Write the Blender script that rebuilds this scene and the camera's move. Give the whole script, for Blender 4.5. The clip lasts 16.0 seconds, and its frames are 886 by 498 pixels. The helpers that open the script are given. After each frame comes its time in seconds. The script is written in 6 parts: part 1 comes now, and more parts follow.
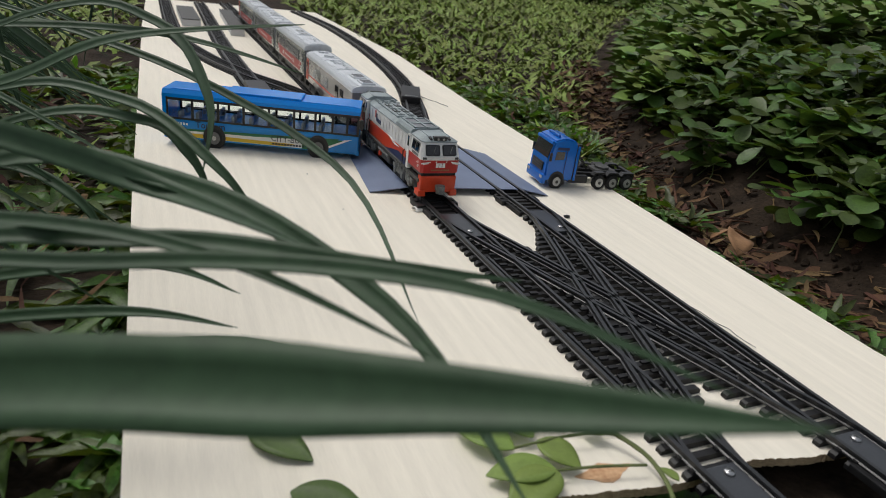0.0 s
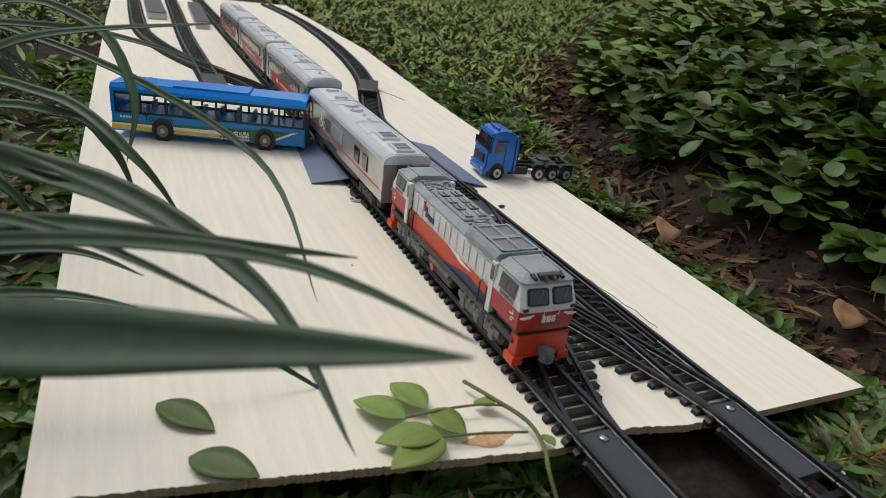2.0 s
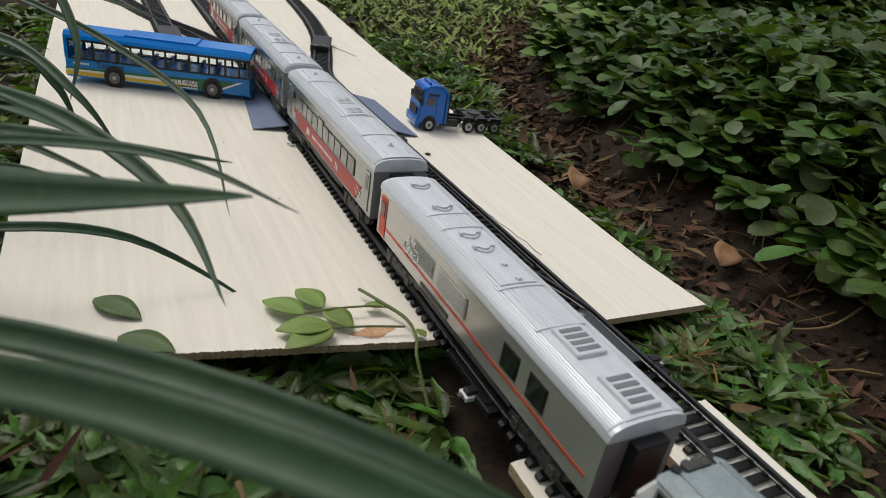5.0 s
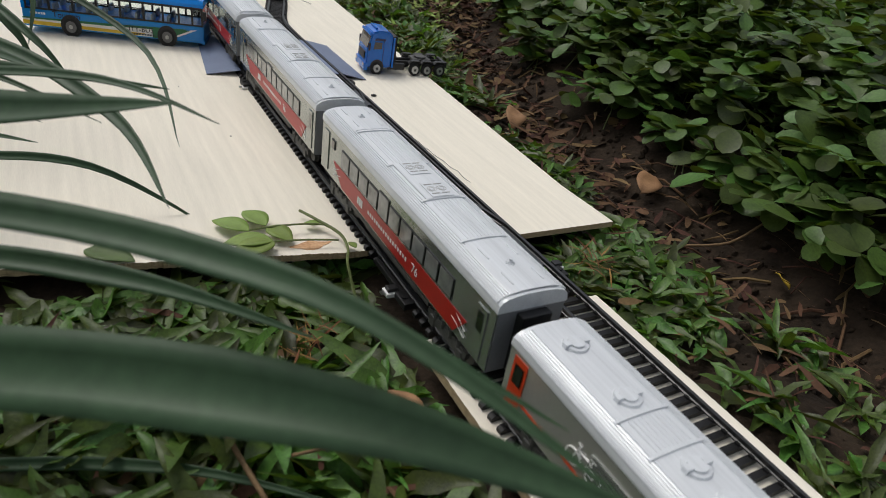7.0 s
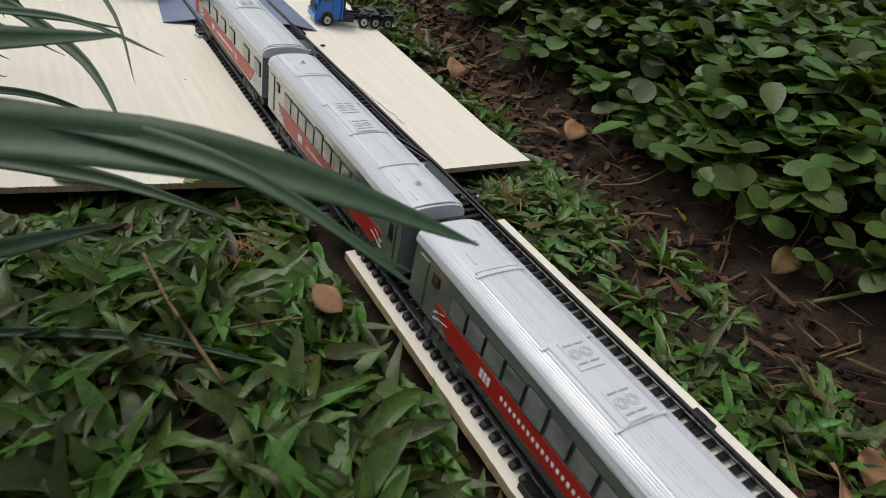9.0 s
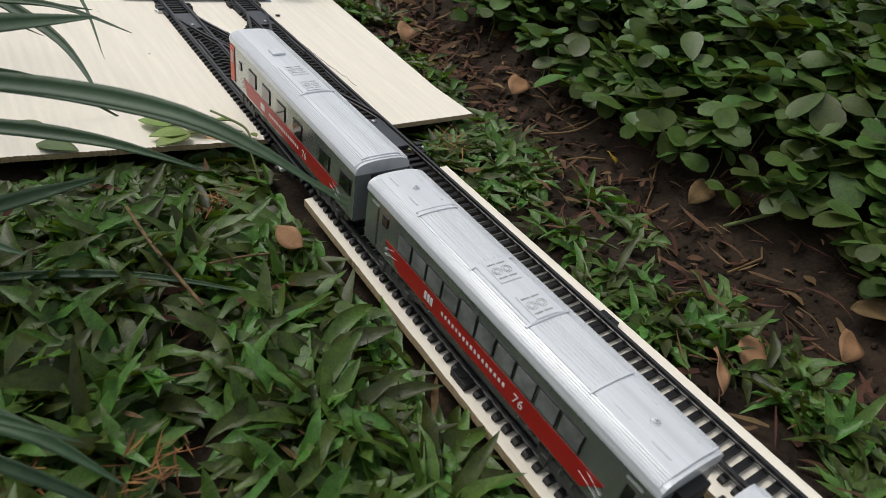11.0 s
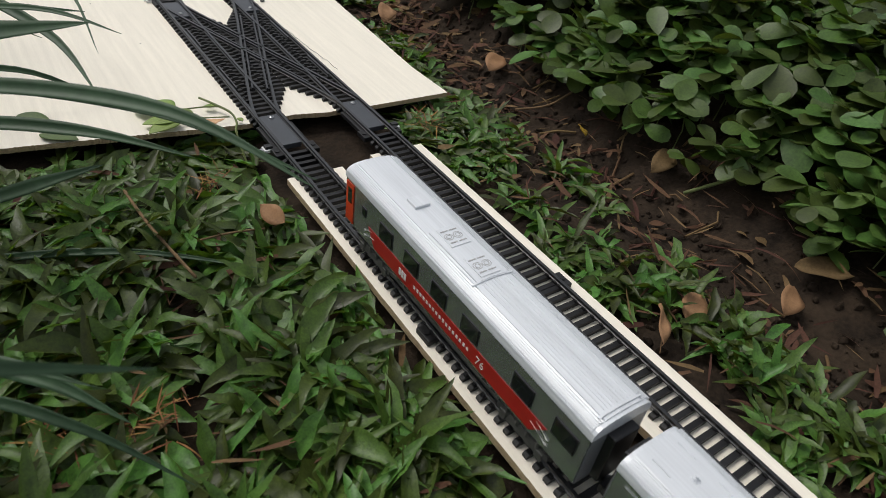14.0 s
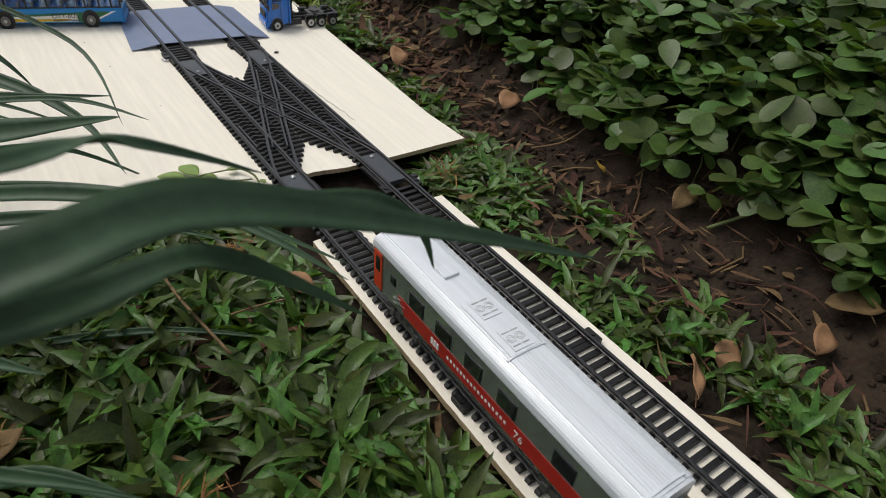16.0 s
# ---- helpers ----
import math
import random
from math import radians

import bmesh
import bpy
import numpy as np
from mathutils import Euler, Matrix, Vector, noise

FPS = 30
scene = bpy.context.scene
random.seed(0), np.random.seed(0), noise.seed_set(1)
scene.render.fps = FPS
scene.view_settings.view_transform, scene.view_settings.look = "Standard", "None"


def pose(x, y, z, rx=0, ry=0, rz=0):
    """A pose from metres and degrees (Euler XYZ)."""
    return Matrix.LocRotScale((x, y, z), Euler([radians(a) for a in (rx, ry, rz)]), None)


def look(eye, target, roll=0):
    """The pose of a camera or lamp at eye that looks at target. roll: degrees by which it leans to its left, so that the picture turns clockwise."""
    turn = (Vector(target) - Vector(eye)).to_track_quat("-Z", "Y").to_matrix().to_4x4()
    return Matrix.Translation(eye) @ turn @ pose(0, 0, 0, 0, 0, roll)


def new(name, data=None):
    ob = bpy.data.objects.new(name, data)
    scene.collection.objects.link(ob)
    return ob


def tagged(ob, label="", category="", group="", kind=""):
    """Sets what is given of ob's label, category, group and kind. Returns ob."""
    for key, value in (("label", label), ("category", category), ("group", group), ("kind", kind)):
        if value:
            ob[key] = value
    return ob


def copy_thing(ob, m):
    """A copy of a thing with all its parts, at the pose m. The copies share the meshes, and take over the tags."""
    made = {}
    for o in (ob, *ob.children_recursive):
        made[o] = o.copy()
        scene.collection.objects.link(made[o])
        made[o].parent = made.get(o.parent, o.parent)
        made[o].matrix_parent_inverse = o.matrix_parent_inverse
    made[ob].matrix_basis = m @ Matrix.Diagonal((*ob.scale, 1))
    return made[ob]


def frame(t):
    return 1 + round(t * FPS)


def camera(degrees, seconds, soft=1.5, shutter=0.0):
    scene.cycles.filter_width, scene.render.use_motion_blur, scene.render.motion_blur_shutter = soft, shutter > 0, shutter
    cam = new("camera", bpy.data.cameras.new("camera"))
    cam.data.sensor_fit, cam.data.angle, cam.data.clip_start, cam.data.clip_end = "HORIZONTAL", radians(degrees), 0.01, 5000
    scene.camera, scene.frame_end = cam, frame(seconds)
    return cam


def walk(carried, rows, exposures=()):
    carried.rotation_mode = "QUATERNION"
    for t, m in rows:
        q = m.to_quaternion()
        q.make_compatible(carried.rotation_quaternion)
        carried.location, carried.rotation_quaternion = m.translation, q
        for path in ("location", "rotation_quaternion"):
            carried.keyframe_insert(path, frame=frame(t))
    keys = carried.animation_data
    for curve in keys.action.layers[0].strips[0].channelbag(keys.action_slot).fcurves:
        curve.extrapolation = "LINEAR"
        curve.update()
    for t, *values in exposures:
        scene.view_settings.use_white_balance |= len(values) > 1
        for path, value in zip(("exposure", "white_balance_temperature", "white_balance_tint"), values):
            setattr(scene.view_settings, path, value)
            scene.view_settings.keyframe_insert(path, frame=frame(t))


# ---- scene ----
cam = camera(69.1, 16.0, soft=0.6)
cam.data.dof.use_dof, cam.data.dof.focus_distance, cam.data.dof.aperture_fstop = True, 0.4, 20.0
PATH = [
    (0, (-0.168, -0.11, 0.148), (0.63, 1.539, -0.655), 7.4),
    (0.5, (-0.163, -0.117, 0.148), (0.642, 1.529, -0.655), 7.6),
    (1, (-0.159, -0.125, 0.149), (0.653, 1.516, -0.657), 8.0),
    (1.5, (-0.152, -0.132, 0.151), (0.675, 1.497, -0.662), 8.2),
    (2, (-0.146, -0.138, 0.156), (0.694, 1.483, -0.66), 7.8),
    (2.5, (-0.143, -0.146, 0.158), (0.708, 1.464, -0.67), 8.4),
    (3, (-0.137, -0.154, 0.161), (0.723, 1.446, -0.674), 8.5),
    (3.5, (-0.136, -0.162, 0.163), (0.736, 1.429, -0.679), 9.0),
    (4, (-0.136, -0.173, 0.163), (0.743, 1.407, -0.691), 9.1),
    (6.5, (-0.131, -0.241, 0.174), (0.804, 1.223, -0.817), 10.5),
    (7, (-0.132, -0.253, 0.175), (0.806, 1.191, -0.842), 9.9),
    (7.5, (-0.135, -0.268, 0.176), (0.804, 1.15, -0.876), 10.5),
    (8, (-0.133, -0.285, 0.182), (0.816, 1.111, -0.892), 10.5),
    (8.5, (-0.133, -0.3, 0.186), (0.838, 1.07, -0.9), 10.8),
    (9, (-0.136, -0.312, 0.189), (0.858, 1.029, -0.913), 12.0),
    (9.2, (-0.136, -0.316, 0.19), (0.867, 1.017, -0.914), 12.4),
    (11.3, (-0.149, -0.366, 0.211), (0.878, 0.875, -0.974), 10.4),
    (11.5, (-0.149, -0.368, 0.213), (0.874, 0.873, -0.976), 10.3),
    (12, (-0.151, -0.379, 0.216), (0.86, 0.868, -0.978), 8.9),
    (12.5, (-0.149, -0.388, 0.219), (0.855, 0.849, -0.989), 9.0),
    (13, (-0.147, -0.394, 0.22), (0.864, 0.834, -0.992), 9.3),
    (13.5, (-0.148, -0.396, 0.22), (0.865, 0.814, -1.009), 9.9),
    (14, (-0.15, -0.394, 0.23), (0.849, 0.812, -1.015), 9.1),
    (14.5, (-0.144, -0.391, 0.246), (0.849, 0.836, -0.982), 7.3),
    (15, (-0.145, -0.388, 0.253), (0.845, 0.872, -0.944), 5.7),
    (15.5, (-0.146, -0.383, 0.25), (0.83, 0.877, -0.959), 5.5),
    (16, (-0.149, -0.376, 0.252), (0.823, 0.876, -0.968), 5.3),
]
walk(cam, [(t, look(eye, target, roll)) for t, eye, target, roll in PATH],
     exposures=[(0, -0.26), (4, -0.28), (7, -0.22), (9, -0.16), (11, -0.06), (16, -0.06)])

# ---- light ----
world = bpy.data.worlds.new("overcast_sky")
scene.world = world
world.use_nodes = True
wn = world.node_tree.nodes
sky = wn.new("ShaderNodeTexSky")
sky.sky_type, sky.sun_disc, sky.sun_elevation, sky.sun_rotation = "NISHITA", False, radians(58), radians(-30)
sky.air_density, sky.dust_density, sky.ozone_density = 1.0, 3.0, 1.0
veil = wn.new("ShaderNodeHueSaturation")
veil.inputs["Saturation"].default_value = 0.3
world.node_tree.links.new(sky.outputs[0], veil.inputs["Color"])
world.node_tree.links.new(veil.outputs[0], wn["Background"].inputs["Color"])
wn["Background"].inputs["Strength"].default_value = 0.14
sun = new("sun", bpy.data.lights.new("sun", "SUN"))
sun.data.energy, sun.data.angle, sun.data.color = 1.2, radians(25), (1.0, 0.96, 0.9)
sun.matrix_world = look((-0.5, 1.0, 2.0), (0, 0, 0))


# ---- materials ----
def material(name, color, rough=0.5, metal=0.0, dark=0.75, scale=400.0, fine=2500.0, bump=0.0, vary="", spread=0.0,
             hue=None, stretch=(1, 1, 1), spec=0.5, coat=0.0, thin=0.0):
    """A procedural surface: colour varied by broad stains and fine grain, with relief. vary: 'object' or 'island'."""
    m = bpy.data.materials.new(name)
    m.use_nodes = True
    n, l = m.node_tree.nodes, m.node_tree.links
    b = n["Principled BSDF"]
    b.inputs["Roughness"].default_value, b.inputs["Metallic"].default_value = rough, metal
    b.inputs["Specular IOR Level"].default_value = spec
    b.inputs["Coat Weight"].default_value = coat
    co = n.new("ShaderNodeTexCoord")
    mp = n.new("ShaderNodeMapping")
    mp.inputs["Scale"].default_value = stretch
    l.new(co.outputs["Object"], mp.inputs["Vector"])
    n1, n2 = n.new("ShaderNodeTexNoise"), n.new("ShaderNodeTexNoise")
    for k, s in ((n1, scale), (n2, fine)):
        k.inputs["Scale"].default_value = s
        k.inputs["Detail"].default_value = 5.0
        l.new(mp.outputs[0], k.inputs["Vector"])
    add = n.new("ShaderNodeMath")
    add.operation = "MULTIPLY_ADD"
    l.new(n1.outputs["Fac"], add.inputs[0])
    add.inputs[1].default_value = 0.6
    half = n.new("ShaderNodeMath")
    half.operation = "MULTIPLY"
    half.inputs[1].default_value = 0.4
    l.new(n2.outputs["Fac"], half.inputs[0])
    l.new(half.outputs[0], add.inputs[2])
    ramp = n.new("ShaderNodeValToRGB")
    ramp.color_ramp.elements[0].position, ramp.color_ramp.elements[1].position = 0.32, 0.68
    lo = hue if hue else tuple(c * dark for c in color)
    ramp.color_ramp.elements[0].color = (*lo, 1)
    ramp.color_ramp.elements[1].color = (*color, 1)
    l.new(add.outputs[0], ramp.inputs["Fac"])
    out = ramp.outputs["Color"]
    if vary:
        if vary == "object":
            r = n.new("ShaderNodeObjectInfo").outputs["Random"]
        else:
            r = n.new("ShaderNodeNewGeometry").outputs["Random Per Island"]
        hsv = n.new("ShaderNodeHueSaturation")
        for key, width, mid in (("Hue", 0.07 * spread, 0.495), ("Value", 1.1 * spread, 1.0)):
            mr = n.new("ShaderNodeMapRange")
            mr.inputs["To Min"].default_value, mr.inputs["To Max"].default_value = mid - width / 2, mid + width / 2
            l.new(r, mr.inputs["Value"])
            l.new(mr.outputs[0], hsv.inputs[key])
        l.new(out, hsv.inputs["Color"])
        out = hsv.outputs["Color"]
    l.new(out, b.inputs["Base Color"])
    if bump:
        bp = n.new("ShaderNodeBump")
        bp.inputs["Strength"].default_value = 0.6
        bp.inputs["Distance"].default_value = bump
        l.new(add.outputs[0], bp.inputs["Height"])
        l.new(bp.outputs[0], b.inputs["Normal"])
    if thin:
        tr, mix = n.new("ShaderNodeBsdfTranslucent"), n.new("ShaderNodeMixShader")
        warm = n.new("ShaderNodeMix")
        warm.data_type, warm.blend_type = "RGBA", "MULTIPLY"
        warm.inputs["Factor"].default_value = 1.0
        l.new(out, warm.inputs["A"])
        warm.inputs["B"].default_value = (1.9, 1.7, 0.6, 1)
        l.new(warm.outputs["Result"], tr.inputs["Color"])
        mix.inputs["Fac"].default_value = thin
        l.new(b.outputs[0], mix.inputs[1])
        l.new(tr.outputs[0], mix.inputs[2])
        l.new(mix.outputs[0], n["Material Output"].inputs["Surface"])
    return m


def glass(name, tint=(0.9, 0.95, 0.95), rough=0.05):
    m = bpy.data.materials.new(name)
    m.use_nodes = True
    b = m.node_tree.nodes["Principled BSDF"]
    b.inputs["Base Color"].default_value = (*tint, 1)
    b.inputs["Transmission Weight"].default_value = 1.0
    b.inputs["Roughness"].default_value = rough
    b.inputs["IOR"].default_value = 1.1
    return m


PLY = material("plywood_face", (0.94, 0.88, 0.75), 0.7, dark=0.86, scale=26, fine=330, bump=0.0003, stretch=(9, 0.45, 9), spec=0.2)
PLY_EDGE = material("plywood_edge", (0.62, 0.47, 0.29), 0.9, dark=0.5, scale=300, fine=1400, bump=0.0006, stretch=(1, 1, 4), spec=0.1)
TRACK = material("black_track_plastic", (0.017, 0.017, 0.018), 0.5, dark=0.6, scale=200, fine=2600, bump=0.0001, vary="object", spread=0.5, spec=0.3)
RAIL = material("dark_rail_plastic", (0.028, 0.029, 0.031), 0.33, dark=0.7, scale=150, fine=2000, bump=0.0001)
FILLER = material("dark_grey_plate", (0.055, 0.06, 0.068), 0.35, dark=0.7, scale=90, fine=900, bump=0.0001)
STEEL = material("bright_screw_steel", (0.6, 0.6, 0.6), 0.3, 1.0, dark=0.7)
CROSSING = material("blue_grey_crossing_card", (0.19, 0.235, 0.35), 0.5, dark=0.85, scale=40, fine=700, bump=0.0001)
SOIL = material("damp_soil", (0.05, 0.035, 0.023), 0.95, hue=(0.012, 0.009, 0.007), scale=38, fine=330, bump=0.005, spec=0.15)
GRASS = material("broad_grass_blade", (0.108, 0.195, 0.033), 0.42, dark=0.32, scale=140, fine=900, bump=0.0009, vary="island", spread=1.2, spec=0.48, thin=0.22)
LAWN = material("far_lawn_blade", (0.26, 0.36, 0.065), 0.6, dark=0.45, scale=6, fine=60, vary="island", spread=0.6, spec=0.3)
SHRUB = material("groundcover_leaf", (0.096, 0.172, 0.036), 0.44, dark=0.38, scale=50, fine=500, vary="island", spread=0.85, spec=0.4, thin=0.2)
# same plant as SHRUB, with sunlight put into a brighter leaf colour
SHRUBLIT = material("far_groundcover_sun_tint", (0.17, 0.26, 0.05), 0.5, dark=0.5, scale=8, fine=80, vary="island", spread=0.9, spec=0.3)
DEAD = material("dead_leaf", (0.15, 0.085, 0.045), 0.8, dark=0.45, scale=60, fine=600, vary="island", spread=0.9, spec=0.2)
STEM = material("green_stem", (0.16, 0.2, 0.06), 0.6, dark=0.6, scale=100, fine=800)
SPRIG = material("fresh_yellow_green_leaf", (0.2, 0.3, 0.06), 0.5, dark=0.7, scale=90, fine=900, vary="object", spread=0.3, spec=0.4)
PICKED = material("fallen_green_leaf", (0.1, 0.16, 0.04), 0.5, dark=0.6, scale=90, fine=900, spec=0.4)
BLADE = material("dark_strap_leaf", (0.06, 0.12, 0.057), 0.48, dark=0.55, scale=20, fine=260, spec=0.34, thin=0.12)
SILVER = material("silver_painted_roof", (0.8, 0.83, 0.86), 0.3, 0.12, dark=0.78, scale=160, fine=1100, bump=0.0004, stretch=(1, 0.02, 1))
SIDE = material("polished_grey_coach_side", (0.43, 0.46, 0.44), 0.22, 0.75, dark=0.85, scale=50, fine=700)
OFFWHITE = material("off_white_coach_side", (0.64, 0.625, 0.6), 0.24, 0.6, dark=0.88, scale=50, fine=700)
RED = material("red_stripe_paint", (0.46, 0.022, 0.018), 0.35, dark=0.8, scale=60, fine=800)
ORANGE = material("orange_red_paint", (0.68, 0.06, 0.015), 0.4, dark=0.8, scale=60, fine=800)
PAINTWHITE = material("white_lettering", (0.85, 0.85, 0.83), 0.45, dark=0.93)
LOCOWHITE = material("weathered_white_loco_side", (0.82, 0.83, 0.82), 0.5, dark=0.74, scale=90, fine=900, bump=0.0001)
LOCOGREY = material("grey_green_loco_roof", (0.36, 0.42, 0.43), 0.5, dark=0.6, scale=110, fine=900, bump=0.0002)
NAVY = material("dark_blue_paint", (0.02, 0.035, 0.12), 0.45, dark=0.6, scale=100, fine=900)
CHASSIS = material("weathered_bogie", (0.085, 0.085, 0.08), 0.6, dark=0.4, scale=300, fine=2000, bump=0.0002)
BOGIEGREY = material("dusty_grey_bogie", (0.24, 0.25, 0.24), 0.6, dark=0.3, scale=350, fine=2000, bump=0.0003)
ENDGREY = material("grey_coach_end", (0.25, 0.26, 0.275), 0.4, 0.2, dark=0.8, scale=60, fine=600)
BUSRIM = material("dark_bus_rim", (0.2, 0.2, 0.2), 0.45, 0.4, dark=0.6, scale=300, fine=1500)
BLACK = material("black_plastic", (0.014, 0.014, 0.015), 0.45, dark=0.7, scale=200, fine=1800)
STRAW = material("orange_dry_straw", (0.27, 0.14, 0.05), 0.8, dark=0.5, scale=80, fine=700, vary="island", spread=0.7, spec=0.2)
PALEPLANT = material("pale_variegated_leaf", (0.5, 0.56, 0.34), 0.6, dark=0.5, scale=8, fine=60, vary="island", spread=0.8, spec=0.2)
HEDGE = material("dark_hedge_leaf", (0.05, 0.1, 0.03), 0.6, dark=0.5, scale=6, fine=40, vary="island", spread=0.8, spec=0.3)
TANLEAF = material("tan_dry_leaf", (0.36, 0.2, 0.1), 0.7, dark=0.6, scale=120, fine=900, bump=0.0003, spec=0.25)
YELLOWLEAF = material("yellow_leaf", (0.6, 0.4, 0.05), 0.6, dark=0.6, scale=120, fine=900, spec=0.25)
TWIG = material("dry_twig", (0.26, 0.17, 0.09), 0.85, dark=0.5, scale=200, fine=1200, bump=0.0003, spec=0.2)
STAIN = material("knot_stain", (0.42, 0.2, 0.09), 0.8, hue=(0.75, 0.5, 0.3), scale=160, fine=700, spec=0.2)
DARKGLASS = material("dark_window", (0.02, 0.022, 0.024), 0.12, dark=0.5, scale=80, fine=500, coat=0.6)
# reflections painted into the panes as a pale mottled colour
REFLECTGLASS = material("pale_window_reflection", (0.3, 0.31, 0.3), 0.15, dark=0.35, scale=55, fine=200, coat=0.5)
BUSBLUE = material("glossy_sky_blue_bus_paint", (0.0, 0.25, 0.82), 0.26, dark=0.88, scale=30, fine=400, coat=0.15, spec=0.3)
BUSLOW = material("mid_blue_bus_side", (0.015, 0.25, 0.66), 0.3, dark=0.85, scale=30, fine=400, coat=0.15, spec=0.3)
YELLOW = material("yellow_stripe", (0.75, 0.5, 0.03), 0.4, dark=0.9)
GREENP = material("green_stripe", (0.02, 0.16, 0.06), 0.4, dark=0.9)
TRUCKBLUE = material("bright_blue_truck_paint", (0.003, 0.15, 0.6), 0.24, dark=0.85, scale=40, fine=500, coat=0.3, spec=0.35)
TYRE = material("black_rubber_tyre", (0.018, 0.018, 0.018), 0.8, dark=0.7, scale=300, fine=2000)
HUB = material("silver_hub", (0.6, 0.6, 0.58), 0.35, 0.5, dark=0.6, scale=400, fine=2000)
SEAT = material("grey_seat", (0.42, 0.45, 0.48), 0.6, dark=0.8)
PANE = glass("clear_pane")
CARD = material("white_card_box", (0.72, 0.72, 0.72), 0.7, dark=0.88, scale=25, fine=300)


# ---- mesh helpers ----
def mesh_object(name, bm, mat, parent=None, label="", smooth=False):
    me = bpy.data.meshes.new(name)
    bm.normal_update()
    bm.to_mesh(me)
    bm.free()
    me.materials.append(mat)
    if smooth:
        for p in me.polygons:
            p.use_smooth = True
    ob = new(name, me)
    if parent:
        ob.parent = parent
    if label:
        ob["label"] = label
    return ob


def part(name, bm, mat, parent, label="", smooth=False):
    return mesh_object(name, bm, mat, parent, label, smooth)


def thing(name, x=0, y=0, z=0, rz=0, label="", category="", group="", kind="", rx=0, ry=0):
    ob = new(name)
    ob.empty_display_size = 0.01
    ob.matrix_basis = pose(x, y, z, rx, ry, rz)
    return tagged(ob, label, category, group, kind)


def box(bm, x0, x1, y0, y1, z0, z1, bevel=0.0, m=None):
    r = bmesh.ops.create_cube(bm, size=1.0)
    t = Matrix.Translation(((x0 + x1) / 2, (y0 + y1) / 2, (z0 + z1) / 2)) @ Matrix.Diagonal((x1 - x0, y1 - y0, z1 - z0, 1))
    bmesh.ops.transform(bm, matrix=(m @ t) if m else t, verts=r["verts"])
    if bevel:
        edges = {e for v in r["verts"] for e in v.link_edges}
        bmesh.ops.bevel(bm, geom=list(edges), offset=bevel, segments=2, affect="EDGES", profile=0.6)
    return bm


def boxed(*a, bevel=0.0):
    return box(bmesh.new(), *a, bevel=bevel)


def prism(pts, y0, y1, bm=None):
    """A closed outline of (x, z) drawn out along y."""
    bm = bm or bmesh.new()
    a = [bm.verts.new((x, y0, z)) for x, z in pts]
    b = [bm.verts.new((x, y1, z)) for x, z in pts]
    n = len(pts)
    for i in range(n):
        bm.faces.new((a[i], a[(i + 1) % n], b[(i + 1) % n], b[i]))
    bm.faces.new(a[::-1])
    bm.faces.new(b)
    bmesh.ops.recalc_face_normals(bm, faces=bm.faces[:])
    return bm


def plate(pts, x0, x1, bm=None):
    """A closed outline of (y, z) drawn out along x."""
    bm = bm or bmesh.new()
    known = set(bm.verts)
    bm = prism(pts, x0, x1, bm)
    for v in bm.verts:
        if v not in known:
            v.co = (v.co.y, v.co.x, v.co.z)
    bmesh.ops.recalc_face_normals(bm, faces=bm.faces[:])
    return bm


def slab(pts, z0, z1, bm=None):
    """A closed outline of (x, y) drawn up along z."""
    bm = bm or bmesh.new()
    a = [bm.verts.new((x, y, z0)) for x, y in pts]
    b = [bm.verts.new((x, y, z1)) for x, y in pts]
    n = len(pts)
    for i in range(n):
        bm.faces.new((a[i], a[(i + 1) % n], b[(i + 1) % n], b[i]))
    bm.faces.new(a[::-1])
    bm.faces.new(b)
    bmesh.ops.recalc_face_normals(bm, faces=bm.faces[:])
    return bm


def disc(bm, r, depth, m, seg=20, r2=None):
    bmesh.ops.create_cone(bm, cap_ends=True, segments=seg, radius1=r, radius2=r if r2 is None else r2, depth=depth, matrix=m)
    return bm


def tube(pts, r, bm=None, sides=6):
    """A thin round rod through points."""
    bm = bm or bmesh.new()
    pts = [Vector(p) for p in pts]
    rings = []
    for i, p in enumerate(pts):
        d = (pts[min(i + 1, len(pts) - 1)] - pts[max(i - 1, 0)]).normalized()
        u = d.orthogonal().normalized()
        w = d.cross(u)
        rr = r[i] if isinstance(r, (list, tuple)) else r
        rings.append([bm.verts.new(p + rr * (math.cos(a) * u + math.sin(a) * w)) for a in [2 * math.pi * k / sides for k in range(sides)]])
    for a, b in zip(rings, rings[1:]):
        for k in range(sides):
            bm.faces.new((a[k], a[(k + 1) % sides], b[(k + 1) % sides], b[k]))
    bm.faces.new(rings[0][::-1])
    bm.faces.new(rings[-1])
    return bm


def resize(ob, sx, sy, sz):
    """Alters the proportions of a thing's parts in its own space."""
    done = set()
    for o in ob.children_recursive:
        if o.type == "MESH" and o.data.name not in done:
            done.add(o.data.name)
            o.data.transform(Matrix.Diagonal((sx, sy, sz, 1)))
        o.location = (o.location.x * sx, o.location.y * sy, o.location.z * sz)


def lettering(text, size, m, mat, parent, name="lettering", depth=0.00008):
    cu = bpy.data.curves.new(name, "FONT")
    cu.body, cu.size, cu.extrude, cu.align_x, cu.align_y = text, size, depth, "CENTER", "CENTER"
    cu.resolution_u = 2
    tmp = bpy.data.objects.new(name, cu)
    scene.collection.objects.link(tmp)
    me = bpy.data.meshes.new_from_object(tmp.evaluated_get(bpy.context.evaluated_depsgraph_get()))
    bpy.data.objects.remove(tmp)
    me.transform(m)
    me.materials.clear()
    me.materials.append(mat)
    ob = new(name, me)
    ob.parent = parent
    return ob


